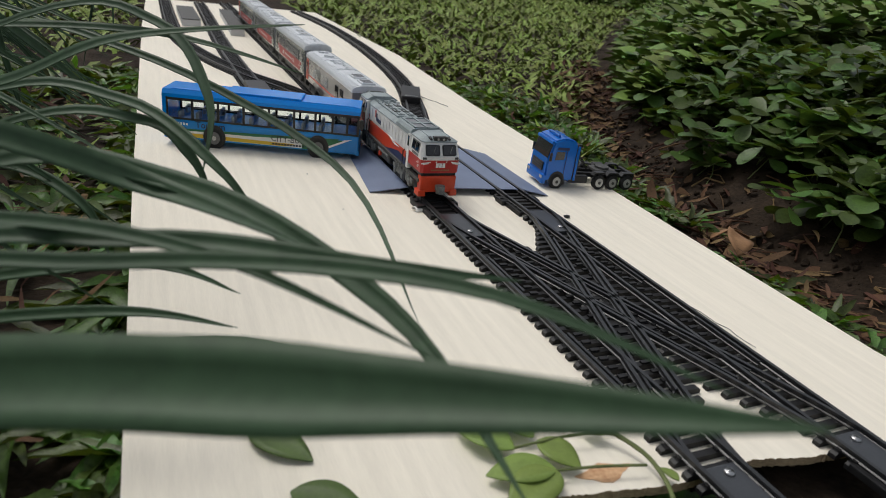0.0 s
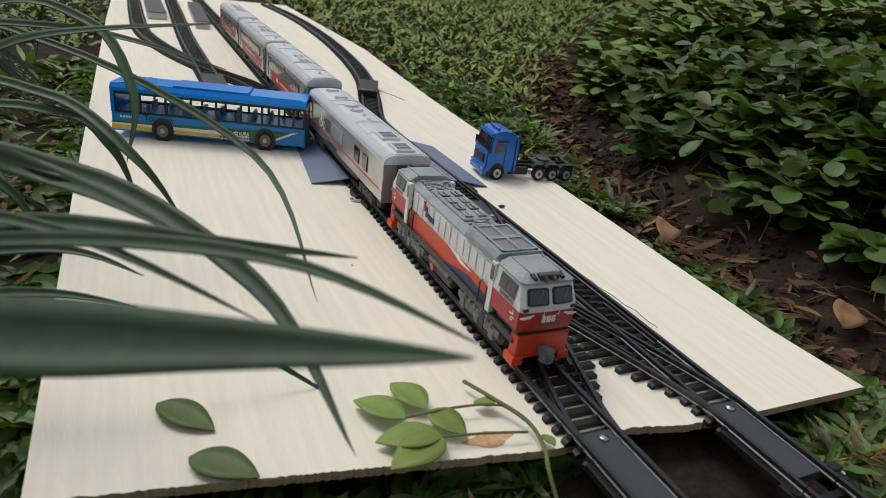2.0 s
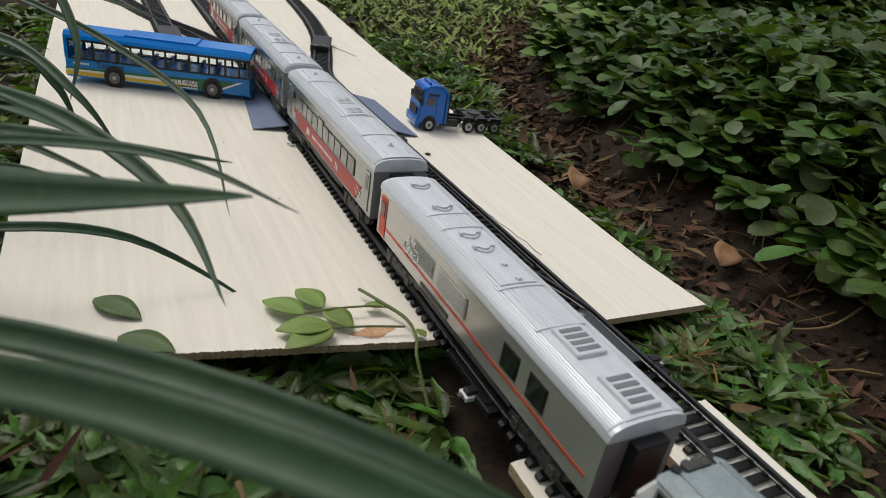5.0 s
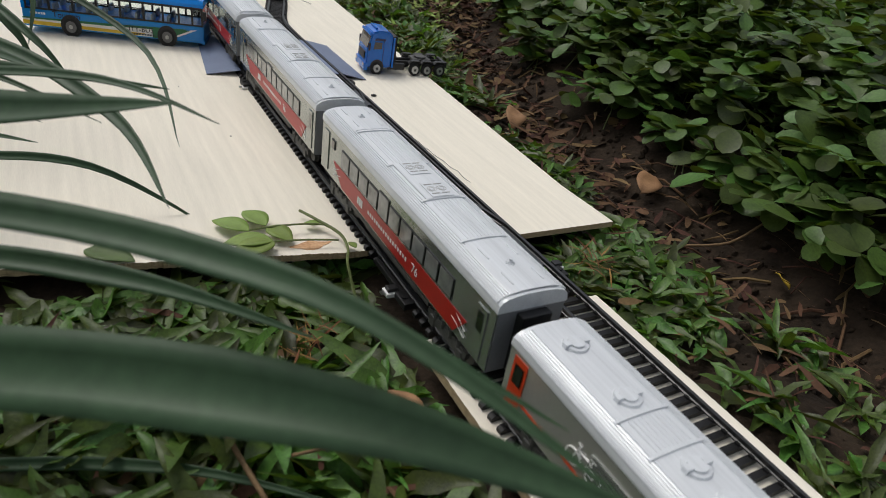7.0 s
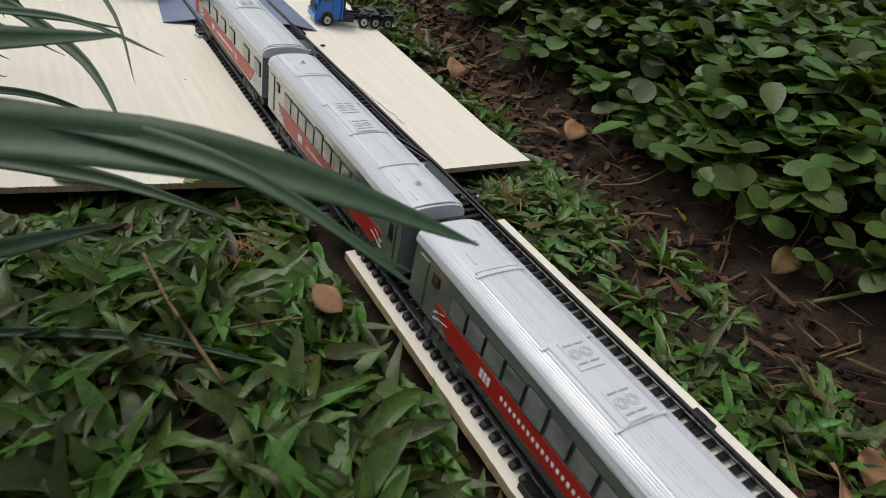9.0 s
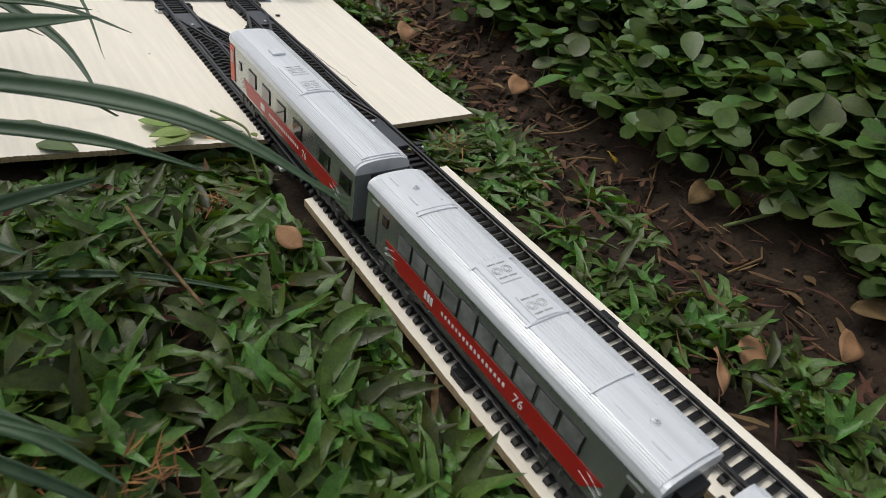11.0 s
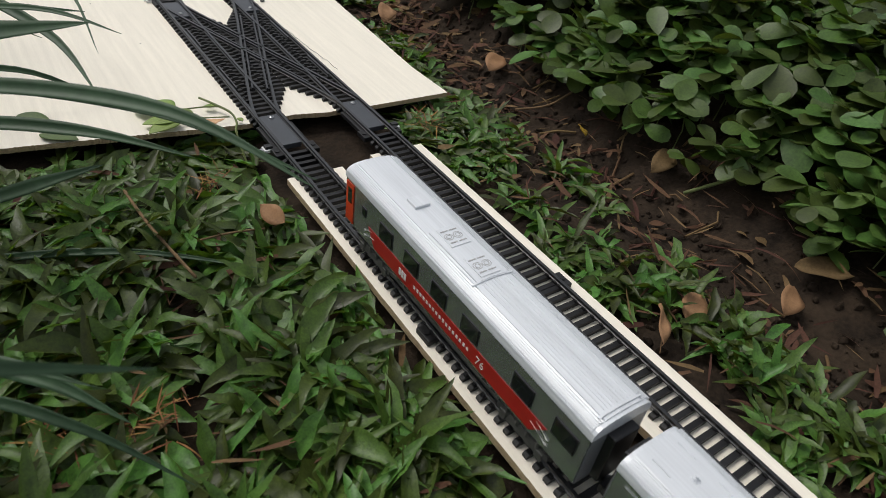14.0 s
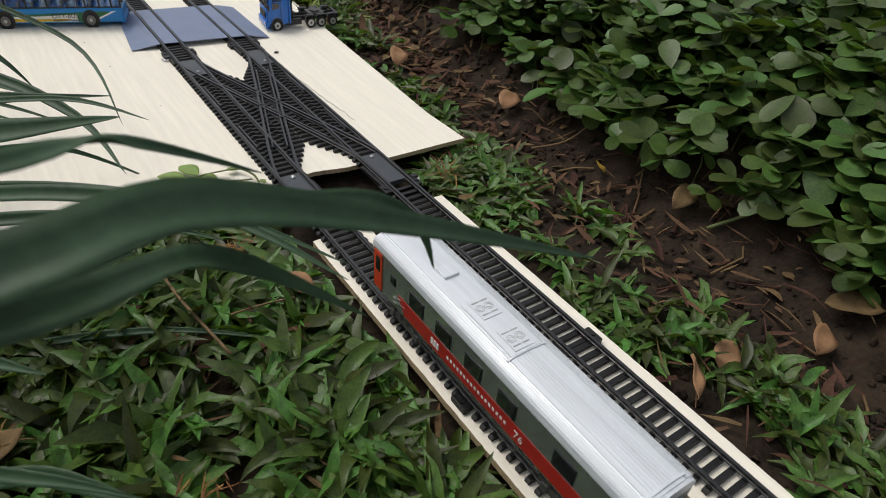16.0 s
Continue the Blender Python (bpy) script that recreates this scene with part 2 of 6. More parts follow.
def on_side(x, y, z, flip=1):
    """Places flat work on a side wall that faces -x (flip 1) or +x (flip -1)."""
    return Matrix.Translation((x, y, z)) @ (pose(0, 0, 0, 90, 0, -90) if flip == 1 else pose(0, 0, 0, 90, 0, 90))


# ---- ground and planting ----
LX, RX, GAUGE, TOP = 0.001, 0.0655, 0.0172, 0.006
SOIL_LINE = ((-1.5, 0.21), (-0.3, 0.225), (0.05, 0.25), (0.35, 0.29), (0.6, 0.4), (0.9, 0.6), (1.6, 1.15), (4.0, 3.2))


def soil_x(y):
    """The middle of the bare furrow between the lawn and the groundcover bed."""
    ys, xs = zip(*SOIL_LINE)
    return float(np.interp(y, ys, xs))


def ground_z(x, y):
    d = x - soil_x(y)
    furrow = -0.026 * math.exp(-(d / 0.05) ** 2)
    bed = 0.035 / (1 + math.exp(max(-30.0, min(30.0, -(d - 0.12) / 0.03)))) + 0.05 * max(0.0, min(1.0, (d - 0.2) / 0.8))
    n = noise.noise((x * 9, y * 9, 0)) * 0.005 + noise.noise((x * 40, y * 40, 3)) * 0.0025 + noise.noise((x * 110, y * 110, 5)) * 0.0016
    away = max(0.0, math.hypot(x, y) - 4.0)
    damp = 1.0 / (1.0 + away)
    return -0.017 + (furrow + bed + n) * damp


def build_ground():
    def steps(lo, hi, a, b, fine):
        s = list(np.arange(a, b, fine))
        k = a
        while k > lo:
            k -= max(fine, (a - k) * 0.35)
            s.insert(0, k)
        k = b
        while k < hi:
            k += max(fine, (k - b) * 0.35)
            s.append(k)
        return s
    xs, ys = steps(-60, 60, -0.45, 0.75, 0.006), steps(-60, 60, -0.65, 1.1, 0.006)
    verts = [(x, y, ground_z(x, y)) for y in ys for x in xs]
    w = len(xs)
    faces = [(j * w + i, j * w + i + 1, (j + 1) * w + i + 1, (j + 1) * w + i) for j in range(len(ys) - 1) for i in range(w - 1)]
    me = bpy.data.meshes.new("ground")
    me.from_pydata(verts, [], faces)
    me.materials.append(SOIL)
    for p in me.polygons:
        p.use_smooth = True
    tagged(new("ground", me), "dark damp soil ground with roots and litter", "ground", kind="structure")


class Leaves:
    """Gathers many small leaves into one mesh."""

    def __init__(self):
        self.v, self.f = [], []

    def strip(self, root, heading, length, width, lift, droop, fold=0.25, segs=4, twist=0.0, shape="grass", ripple=0.0):
        """A narrow leaf that rises by lift and bends over by droop."""
        base = len(self.v)
        d = Vector((math.cos(heading), math.sin(heading), 0))
        s = Vector((-d.y, d.x, 0))
        p, ang = Vector(root), lift
        for i in range(segs + 1):
            t = i / segs
            if shape == "grass":
                w = width * min(1.0, 0.5 + 1.5 * t) * (1.0 - t ** 2.6) if t < 1 else 0.0
            else:
                w = width * math.sin(math.pi * min(1, 0.06 + t ** 0.8 * 0.94)) ** 0.7 if t < 1 else 0.0
            side = s + Vector((0, 0, twist))
            up = Vector((0, 0, fold * w / 2))
            if i == segs:
                self.v.append(p[:])
            else:
                wob = 0.1 * w * math.sin(7 * t + 40 * root[0] + 9 * heading)
                r1 = Vector((0, 0, ripple * w * math.sin(15 * t + 300 * root[0])))
                r2 = Vector((0, 0, ripple * w * math.sin(13 * t + 300 * root[1])))
                self.v.extend([(p - side * (w / 2 + wob) + up + r1)[:], p[:], (p + side * (w / 2 - wob) + up + r2)[:]])
            p = p + (d * math.cos(ang) + Vector((0, 0, math.sin(ang)))) * (length / segs)
            ang -= droop / segs
        for i in range(segs - 1):
            a = base + 3 * i
            self.f += [(a, a + 1, a + 4, a + 3), (a + 1, a + 2, a + 5, a + 4)]
        a = base + 3 * (segs - 1)
        self.f += [(a, a + 1, a + 3), (a + 1, a + 2, a + 3)]

    def oval(self, root, heading, length, width, tilt, roll, cup=0.15):
        """A broad rounded leaflet, widest past its middle."""
        base = len(self.v)
        m = pose(0, 0, 0, 0, 0, math.degrees(heading)) @ pose(0, 0, 0, 0, -math.degrees(tilt), 0) @ pose(0, 0, 0, math.degrees(roll))
        m = Matrix.Translation(root) @ m
        outline = ((0, 0), (0.2, 0.52), (0.5, 0.95), (0.75, 0.97), (0.93, 0.6))
        for t, w in outline:
            sag = -cup * length * t * t
            if t == 0:
                self.v.append((m @ Vector((0, 0, 0)))[:])
            else:
                for s in (-1, 0, 1):
                    self.v.append((m @ Vector((t * length, s * w * width / 2, sag + (0.1 * width * w if s else 0))))[:])
        self.v.append((m @ Vector((length, 0, -cup * length)))[:])
        a = base
        self.f += [(a, a + 1, a + 2), (a, a + 2, a + 3)]
        for k in range(3):
            b = base + 1 + 3 * k
            self.f += [(b, b + 3, b + 4, b + 1), (b + 1, b + 4, b + 5, b + 2)]
        b = base + 10
        self.f += [(b, b + 3, b + 1), (b + 1, b + 3, b + 2)]

    def done(self, name, mat, label, category, kind="stuff"):
        me = bpy.data.meshes.new(name)
        me.from_pydata(self.v, [], self.f)
        me.materials.append(mat)
        for p in me.polygons:
            p.use_smooth = True
        return tagged(new(name, me), label, category, kind=kind)


def on_board(x, y, pad=0.0):
    if y > -0.004 - pad:
        return -0.185 - pad < x < 0.15 + 0.095 * max(0, min(1, (y - 0.05) / 0.7)) * 0.75 + pad
    return False


def on_strip(x, y, pad=0.0):
    return y < 0.005 and -0.019 - pad < x < 0.088 + pad


def build_grass():
    rng = random.Random(4)
    g, dead = Leaves(), Leaves()
    # tufts of broad carpet grass, mostly pressed flat
    n = 0
    while n < 4100:
        x, y = rng.uniform(-0.62, 0.3), rng.uniform(-0.62, 0.75)
        d = x - soil_x(y)
        east = x > 0.05
        if on_board(x, y, -0.012) or on_strip(x, y, 0.002) or d > -0.03:
            continue
        if d > -0.11 and rng.random() < (d + 0.12) / 0.1:
            continue
        if x < -0.19 and y > -0.02 and rng.random() < 0.9:
            continue
        if noise.noise((x * 16, y * 16, 7)) < (-0.05 if east else -0.2):
            continue
        n += 1
        z = ground_z(x, y)
        close = on_board(x, y, 0.035) or on_strip(x, y, 0.03)
        under = on_board(x, y, 0.02)
        small = 0.74 if east else rng.uniform(0.85, 1.12)
        blades, turn = rng.randint(4, 8), rng.uniform(0, 6.283)
        steep = rng.uniform(0.35, 1.0)
        for k in range(blades):
            L = rng.uniform(0.015, 0.042) * small
            hd = turn + k * 6.283 / blades + rng.gauss(0, 0.7)
            lift = rng.uniform(0.0, 0.1) if under else rng.uniform(0.0, 0.35) if close else rng.uniform(0.1, 1.25) * steep
            if close and on_strip(x + math.cos(hd) * L * 0.7, y + math.sin(hd) * L * 0.7):
                hd += math.pi
            g.strip((x, y, z + (rng.uniform(0.002, 0.006) if under else rng.uniform(0.001, 0.009))), hd, L, rng.uniform(0.0054, 0.0096) * small, lift, rng.uniform(-0.1, 0.4) if close else rng.uniform(0.0, 1.5),
                    fold=rng.uniform(0.15, 1.1), segs=8, twist=rng.gauss(0, 0.4), ripple=rng.uniform(0.08, 0.26))
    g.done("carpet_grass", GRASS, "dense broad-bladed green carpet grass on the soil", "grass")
    # dry blades, straw and litter among the grass
    for _ in range(2600):
        x, y = rng.uniform(-0.4, 0.3), rng.uniform(-0.55, 0.7)
        if on_board(x, y, 0.005) or on_strip(x, y, 0.01):
            continue
        dead.strip((x, y, ground_z(x, y) + rng.uniform(0.003, 0.014)), rng.uniform(0, 6.283), rng.uniform(0.008, 0.03), rng.uniform(0.0008, 0.0045),
                   rng.uniform(-0.1, 0.35), rng.uniform(-0.3, 0.8), segs=3, twist=rng.uniform(-0.6, 0.6))
    for _ in range(520):
        y = rng.uniform(-0.5, 1.0)
        x = soil_x(y) + rng.gauss(-0.035, 0.05)
        if on_board(x, y, 0.005) or on_strip(x, y, 0.01):
            continue
        dead.strip((x, y, ground_z(x, y) + 0.003), rng.uniform(0, 6.283), rng.uniform(0.005, 0.02), rng.uniform(0.0015, 0.007),
                   rng.uniform(-0.1, 0.4), rng.uniform(-0.4, 0.9), segs=4, twist=rng.uniform(-0.6, 0.6), shape="leaf")
    tan = Leaves()
    for _ in range(900):
        y = rng.uniform(0.12, 1.2)
        x = soil_x(y) + rng.gauss(-0.025, 0.04)
        if on_board(x, y, 0.004):
            continue
        tan.strip((x, y, ground_z(x, y) + rng.uniform(0.001, 0.008)), rng.uniform(0, 6.283), rng.uniform(0.008, 0.03), rng.uniform(0.002, 0.009),
                  rng.uniform(-0.2, 0.5), rng.uniform(-0.8, 1.2), segs=4, twist=rng.uniform(-0.7, 0.7), shape="leaf")
    tan.done("dry_litter", DEAD, "dry brown litter in the furrow", "leaf litter")
    straw = Leaves()
    for _ in range(26):
        cx, cy = rng.uniform(-0.3, 0.17), rng.uniform(-0.5, 0.3)
        if on_board(cx, cy, 0.02) or on_strip(cx, cy, 0.02):
            continue
        for _ in range(34):
            x, y = cx + rng.gauss(0, 0.006), cy + rng.gauss(0, 0.006)
            straw.strip((x, y, ground_z(x, y) + rng.uniform(0.01, 0.02)), rng.uniform(0, 6.283), rng.uniform(0.008, 0.02), rng.uniform(0.0005, 0.0012),
                        rng.uniform(-0.2, 0.6), rng.uniform(-0.6, 1.2), segs=3)
    straw.done("dry_roots", STRAW, "orange-brown tufts of dry grass roots", "dry grass")
    seed = bmesh.new()
    bmesh.ops.create_icosphere(seed, subdivisions=1, radius=1.0)
    ball, tris = [v.co.copy() for v in seed.verts], [[v.index for v in f.verts] for f in seed.faces]
    seed.free()
    cv, cf = [], []
    for _ in range(3600):
        y = rng.uniform(-0.5, 0.95)
        x = soil_x(y) + rng.gauss(-0.03, 0.06)
        if on_board(x, y, 0.008) or on_strip(x, y, 0.01):
            continue
        r = 0.0007 + 0.0042 * rng.random() ** 2.4
        m = Matrix.Translation((x, y, ground_z(x, y) + r * 0.2)) @ pose(0, 0, 0, rng.uniform(0, 360), rng.uniform(0, 360), 0) @ Matrix.Diagonal((r, r * rng.uniform(0.6, 1), r * rng.uniform(0.5, 0.9), 1))
        base = len(cv)
        cv += [(m @ (p * rng.uniform(0.75, 1.2)))[:] for p in ball]
        cf += [[base + i for i in t] for t in tris]
    me = bpy.data.meshes.new("soil_clods")
    me.from_pydata(cv, [], cf)
    me.materials.append(SOIL)
    tagged(new("soil_clods", me), "crumbly dark clods of soil along the furrow", "soil", kind="stuff")
    twigs = bmesh.new()
    for _ in range(260):
        y = rng.uniform(-0.45, 0.95)
        x = soil_x(y) + rng.gauss(-0.01, 0.06)
        if on_board(x, y, 0.02) or on_strip(x, y, 0.03):
            continue
        a, L = rng.uniform(0, 6.283), rng.uniform(0.01, 0.045)
        p, q = Vector((x, y, 0)), Vector((x + math.cos(a) * L, y + math.sin(a) * L, 0))
        mid = (p + q) / 2 + Vector((rng.gauss(0, 0.004), rng.gauss(0, 0.004), 0))
        tube([(w.x, w.y, ground_z(w.x, w.y) + 0.002 + k) for w, k in ((p, 0), (mid, 0.003), (q, 0.001))], rng.uniform(0.0004, 0.0013), twigs, 5)
    tagged(mesh_object("fallen_twigs", twigs, DEAD), "thin brown twigs and roots on the soil", "twigs", kind="stuff")
    dead.done("leaf_litter", DEAD, "curled brown dead leaves and straw on soil", "leaf litter")
    far = Leaves()
    for _ in range(76000):
        r = rng.random() ** 1.7
        y = 0.35 + 5.5 * r
        x = rng.uniform(-1.2 - y * 0.5, 0.5 + y * 1.2)
        d = x - soil_x(y)
        if d > -0.05 or on_board(x, y, 0.004) or y < 0.35 or (x < -0.18 and y < 0.9 and rng.random() < 0.85):
            continue
        s = 0.7 + 1.4 * r
        far.strip((x, y, ground_z(x, y) - 0.004), rng.uniform(0, 6.283), rng.uniform(0.025, 0.05) * s, rng.uniform(0.006, 0.011) * s,
                  rng.uniform(0.15, 0.9), rng.uniform(0.3, 1.2), segs=2, twist=rng.uniform(-0.5, 0.5))
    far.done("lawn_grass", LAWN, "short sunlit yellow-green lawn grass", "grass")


def build_groundcover():
    rng = random.Random(9)
    g, stems = Leaves(), bmesh.new()
    n = 0
    while n < 8200:
        y = -0.75 + 2.3 * rng.random() ** 1.35
        d = 0.045 + abs(rng.gauss(0, 0.36))
        x = soil_x(y) + d
        if x > 1.5 or (d < 0.1 and noise.noise((x * 16, y * 16, 1)) < -0.05):
            continue
        n += 1
        z0 = ground_z(x, y)
        h = 0.01 + 0.06 * min(1.0, d / 0.2) * rng.uniform(0.25, 1.15) + 0.012 * rng.random()
        c = Vector((x + rng.gauss(0, 0.012), y + rng.gauss(0, 0.012), z0 + h))
        if n % 5 == 0 and d < 0.35 and y < 0.9:
            tube([(x, y, z0 - 0.003), ((x + c.x) / 2 + 0.004, (y + c.y) / 2, z0 + h * 0.6), c], 0.0006, stems, 4)
        hd = rng.uniform(0, 6.283)
        s = rng.uniform(0.65, 1.25)
        for k, off in enumerate((0.45, -0.45, 2.2, -2.2)):
            L = rng.uniform(0.019, 0.029) * s
            g.oval(c, hd + off + rng.gauss(0, 0.12), L, L * rng.uniform(0.55, 0.72), rng.gauss(0.05, 0.3), rng.gauss(0, 0.3), cup=rng.uniform(0.02, 0.25))
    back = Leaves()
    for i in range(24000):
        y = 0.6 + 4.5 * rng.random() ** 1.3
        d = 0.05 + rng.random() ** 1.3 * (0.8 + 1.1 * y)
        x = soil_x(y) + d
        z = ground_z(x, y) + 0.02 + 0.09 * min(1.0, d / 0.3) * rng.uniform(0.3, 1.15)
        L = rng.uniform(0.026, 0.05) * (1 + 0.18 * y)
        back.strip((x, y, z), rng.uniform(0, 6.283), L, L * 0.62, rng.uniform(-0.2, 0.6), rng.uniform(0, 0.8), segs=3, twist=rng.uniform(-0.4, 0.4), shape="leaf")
    back.done("groundcover_far", SHRUBLIT, "farther groundcover filling the bed, sunlight put into its green", "groundcover plant")
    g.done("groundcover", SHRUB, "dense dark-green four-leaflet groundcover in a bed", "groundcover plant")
    ob = mesh_object("groundcover_stems", stems, STEM)
    tagged(ob, "thin green stems of the groundcover plants", "plant stems", kind="stuff")


# ---- boards ----
def ragged(points, rng, amp, step):
    """An outline with frayed edges between its corners."""
    out = []
    for (x0, y0, rough), (x1, y1, _) in zip(points, points[1:] + points[:1]):
        n = max(1, int(math.hypot(x1 - x0, y1 - y0) / step)) if rough else 1
        for i in range(n):
            t = i / n
            j = rng.uniform(-amp, amp) if rough and i else 0
            out.append((x0 + (x1 - x0) * t + j * 0.3, y0 + (y1 - y0) * t + j))
    return out


def build_boards():
    rng = random.Random(2)
    outline = [(-0.183, 0.03, 1), (-0.015, 0.004, 1), (0.022, 0.006, 1), (0.043, 0.001, 1), (0.07, -0.001, 0), (0.153, -0.002, 0),
               (0.151, 0.05, 0), (0.183, 0.59, 0), (0.216, 0.95, 0), (0.218, 1.6, 0), (-0.17, 1.6, 0), (-0.178, 1.1, 0), (-0.183, 0.3, 0)]
    pts = ragged(outline, rng, 0.0004, 0.0009)
    ob = mesh_object("plywood_board", slab(pts, -0.0036, 0.0), PLY)
    tagged(ob, "pale thin plywood board with a splintered sawn edge on the grass", "board")
    ob.data.materials.append(PLY_EDGE)
    for p in ob.data.polygons:
        if abs(p.normal.z) < 0.5:
            p.material_index = 1
    for x0, x1, y1, name in ((-0.0165, 0.022, -0.07, "wood_strip"), (0.046, 0.0872, -0.064, "wood_strip")):
        edge = [(x0, -1.5, 0), (x1, -1.5, 1), (x1, y1, 1), (x0, y1, 1)]
        s = mesh_object(name, slab(ragged(edge, rng, 0.0004, 0.0022), -0.0048, -0.0003), PLY)
        tagged(s, "narrow pale plywood strip carrying the track over grass", "board", "plywood strips")
        s.data.materials.append(PLY_EDGE)
        for p in s.data.polygons:
            if abs(p.normal.z) < 0.5:
                p.material_index = 1


# ---- track ----
def rail_profile(w=0.0011, h=0.0031):
    return [(-w, 0), (w, 0), (w, 0.0007), (w * 0.5, 0.0011), (w * 0.5, h - 0.001), (w * 0.8, h - 0.0008), (w * 0.8, h), (-w * 0.8, h), (-w * 0.8, h - 0.0008),
            (-w * 0.5, h - 0.001), (-w * 0.5, 0.0011), (-w, 0.0007)]


def sweep(path, prof):
    """A rail drawn along a flat path of (x, y)."""
    bm = bmesh.new()
    rings = []
    for i, (x, y) in enumerate(path):
        a, b = path[max(0, i - 1)], path[min(len(path) - 1, i + 1)]
        d = Vector((b[0] - a[0], b[1] - a[1], 0)).normalized()
        s = Vector((d.y, -d.x, 0))
        rings.append([bm.verts.new((x + s.x * u, y + s.y * u, v)) for u, v in prof])
    n = len(prof)
    for r, q in zip(rings, rings[1:]):
        for k in range(n):
            bm.faces.new((r[k], r[(k + 1) % n], q[(k + 1) % n], q[k]))
    bm.faces.new(rings[0])
    bm.faces.new(rings[-1][::-1])
    bmesh.ops.recalc_face_normals(bm, faces=bm.faces[:])
    return bm


def sleeper_mesh(half=0.0128, w=0.00145):
    bm = bmesh.new()
    prof = [(-half, 0), (half, 0), (half, 0.0018), (half - 0.0012, 0.0026), (-half + 0.0012, 0.0026), (-half, 0.0018)]
    prism(prof, -w, w, bm)
    for s in (-1, 1):
        box(bm, s * GAUGE / 2 - 0.0022, s * GAUGE / 2 + 0.0022, -w * 0.7, w * 0.7, 0.0024, 0.0035)
    me = bpy.data.meshes.new("sleeper")
    bm.to_mesh(me)
    bm.free()
    me.materials.append(TRACK)
    return me


SLEEPER = sleeper_mesh()


def offset_path(path, off):
    out = []
    for i, (x, y) in enumerate(path):
        a, b = path[max(0, i - 1)], path[min(len(path) - 1, i + 1)]
        d = Vector((b[0] - a[0], b[1] - a[1])).normalized()
        out.append((x + d.y * off, y - d.x * off))
    return out


def add_sleepers(parent, path, pitch=0.0066, mesh=None):
    lengths = [0]
    for a, b in zip(path, path[1:]):
        lengths.append(lengths[-1] + math.hypot(b[0] - a[0], b[1] - a[1]))
    s = pitch / 2
    while s < lengths[-1]:
        i = max(k for k in range(len(path) - 1) if lengths[k] <= s)
        t = (s - lengths[i]) / (lengths[i + 1] - lengths[i])
        x = path[i][0] + (path[i + 1][0] - path[i][0]) * t
        y = path[i][1] + (path[i + 1][1] - path[i][1]) * t
        ang = math.degrees(math.atan2(path[i + 1][1] - path[i][1], path[i + 1][0] - path[i][0])) - 90
        o = new("sleeper", mesh or SLEEPER)
        o.parent = parent
        o.matrix_basis = pose(x, y, 0, 0, 0, ang)
        s += pitch


def joint(parent, y, x=0.0):
    """The moulded plug and tab that join two lengths of track."""
    for s in (-1, 1):
        bm = boxed(x + s * 0.0125 - 0.0028, x + s * 0.0125 + 0.0028, y - 0.0055, y + 0.0055, 0.0, 0.0034, bevel=0.0005)
        disc(bm, 0.0016, 0.0008, pose(x + s * 0.0128, y, 0.0037), 10)
        part("joiner", bm, TRACK, parent)


def straight_track(length):
    t = thing("track", label="black plastic toy railway track with moulded sleepers", category="model track", group="track lengths")
    path = [(0, 0), (0, -length)]
    for s in (-1, 1):
        bm = sweep([(s * GAUGE / 2, 0), (s * GAUGE / 2, -length)], [(u, v + 0.0026) for u, v in rail_profile()])
        part("rail", bm, RAIL, t)
    add_sleepers(t, path)
    joint(t, -length)
    return t


def path_track(path, z=0.0, label="black plastic toy track on the plywood board"):
    t = thing("track", z=z, label=label, category="model track", group="track lengths")
    for s in (-1, 1):
        part("rail", sweep(offset_path(path, s * GAUGE / 2), [(u, v + 0.0026) for u, v in rail_profile()]), RAIL, t)
    add_sleepers(t, path)
    return t


def smooth_path(pts, n=10):
    out = []
    for i in range(len(pts) - 1):
        p0, p1, p2, p3 = pts[max(0, i - 1)], pts[i], pts[i + 1], pts[min(len(pts) - 1, i + 2)]
        for k in range(n):
            t = k / n
            out.append(tuple(0.5 * (2 * b + (c - a) * t + (2 * a - 5 * b + 4 * c - d) * t * t + (3 * b - a - 3 * c + d) * t ** 3)
                             for a, b, c, d in zip(p0, p1, p2, p3)))
    out.append(pts[-1])
    return out


def screw(parent, x, y, z):
    bm = disc(bmesh.new(), 0.0021, 0.0009, pose(x, y, z), 14, 0.0017)
    box(bm, x - 0.0013, x + 0.0013, y - 0.0003, y + 0.0003, z + 0.0002, z + 0.0007)
    part("screw", bm, STEEL, parent, "small bright crosshead screw", True)


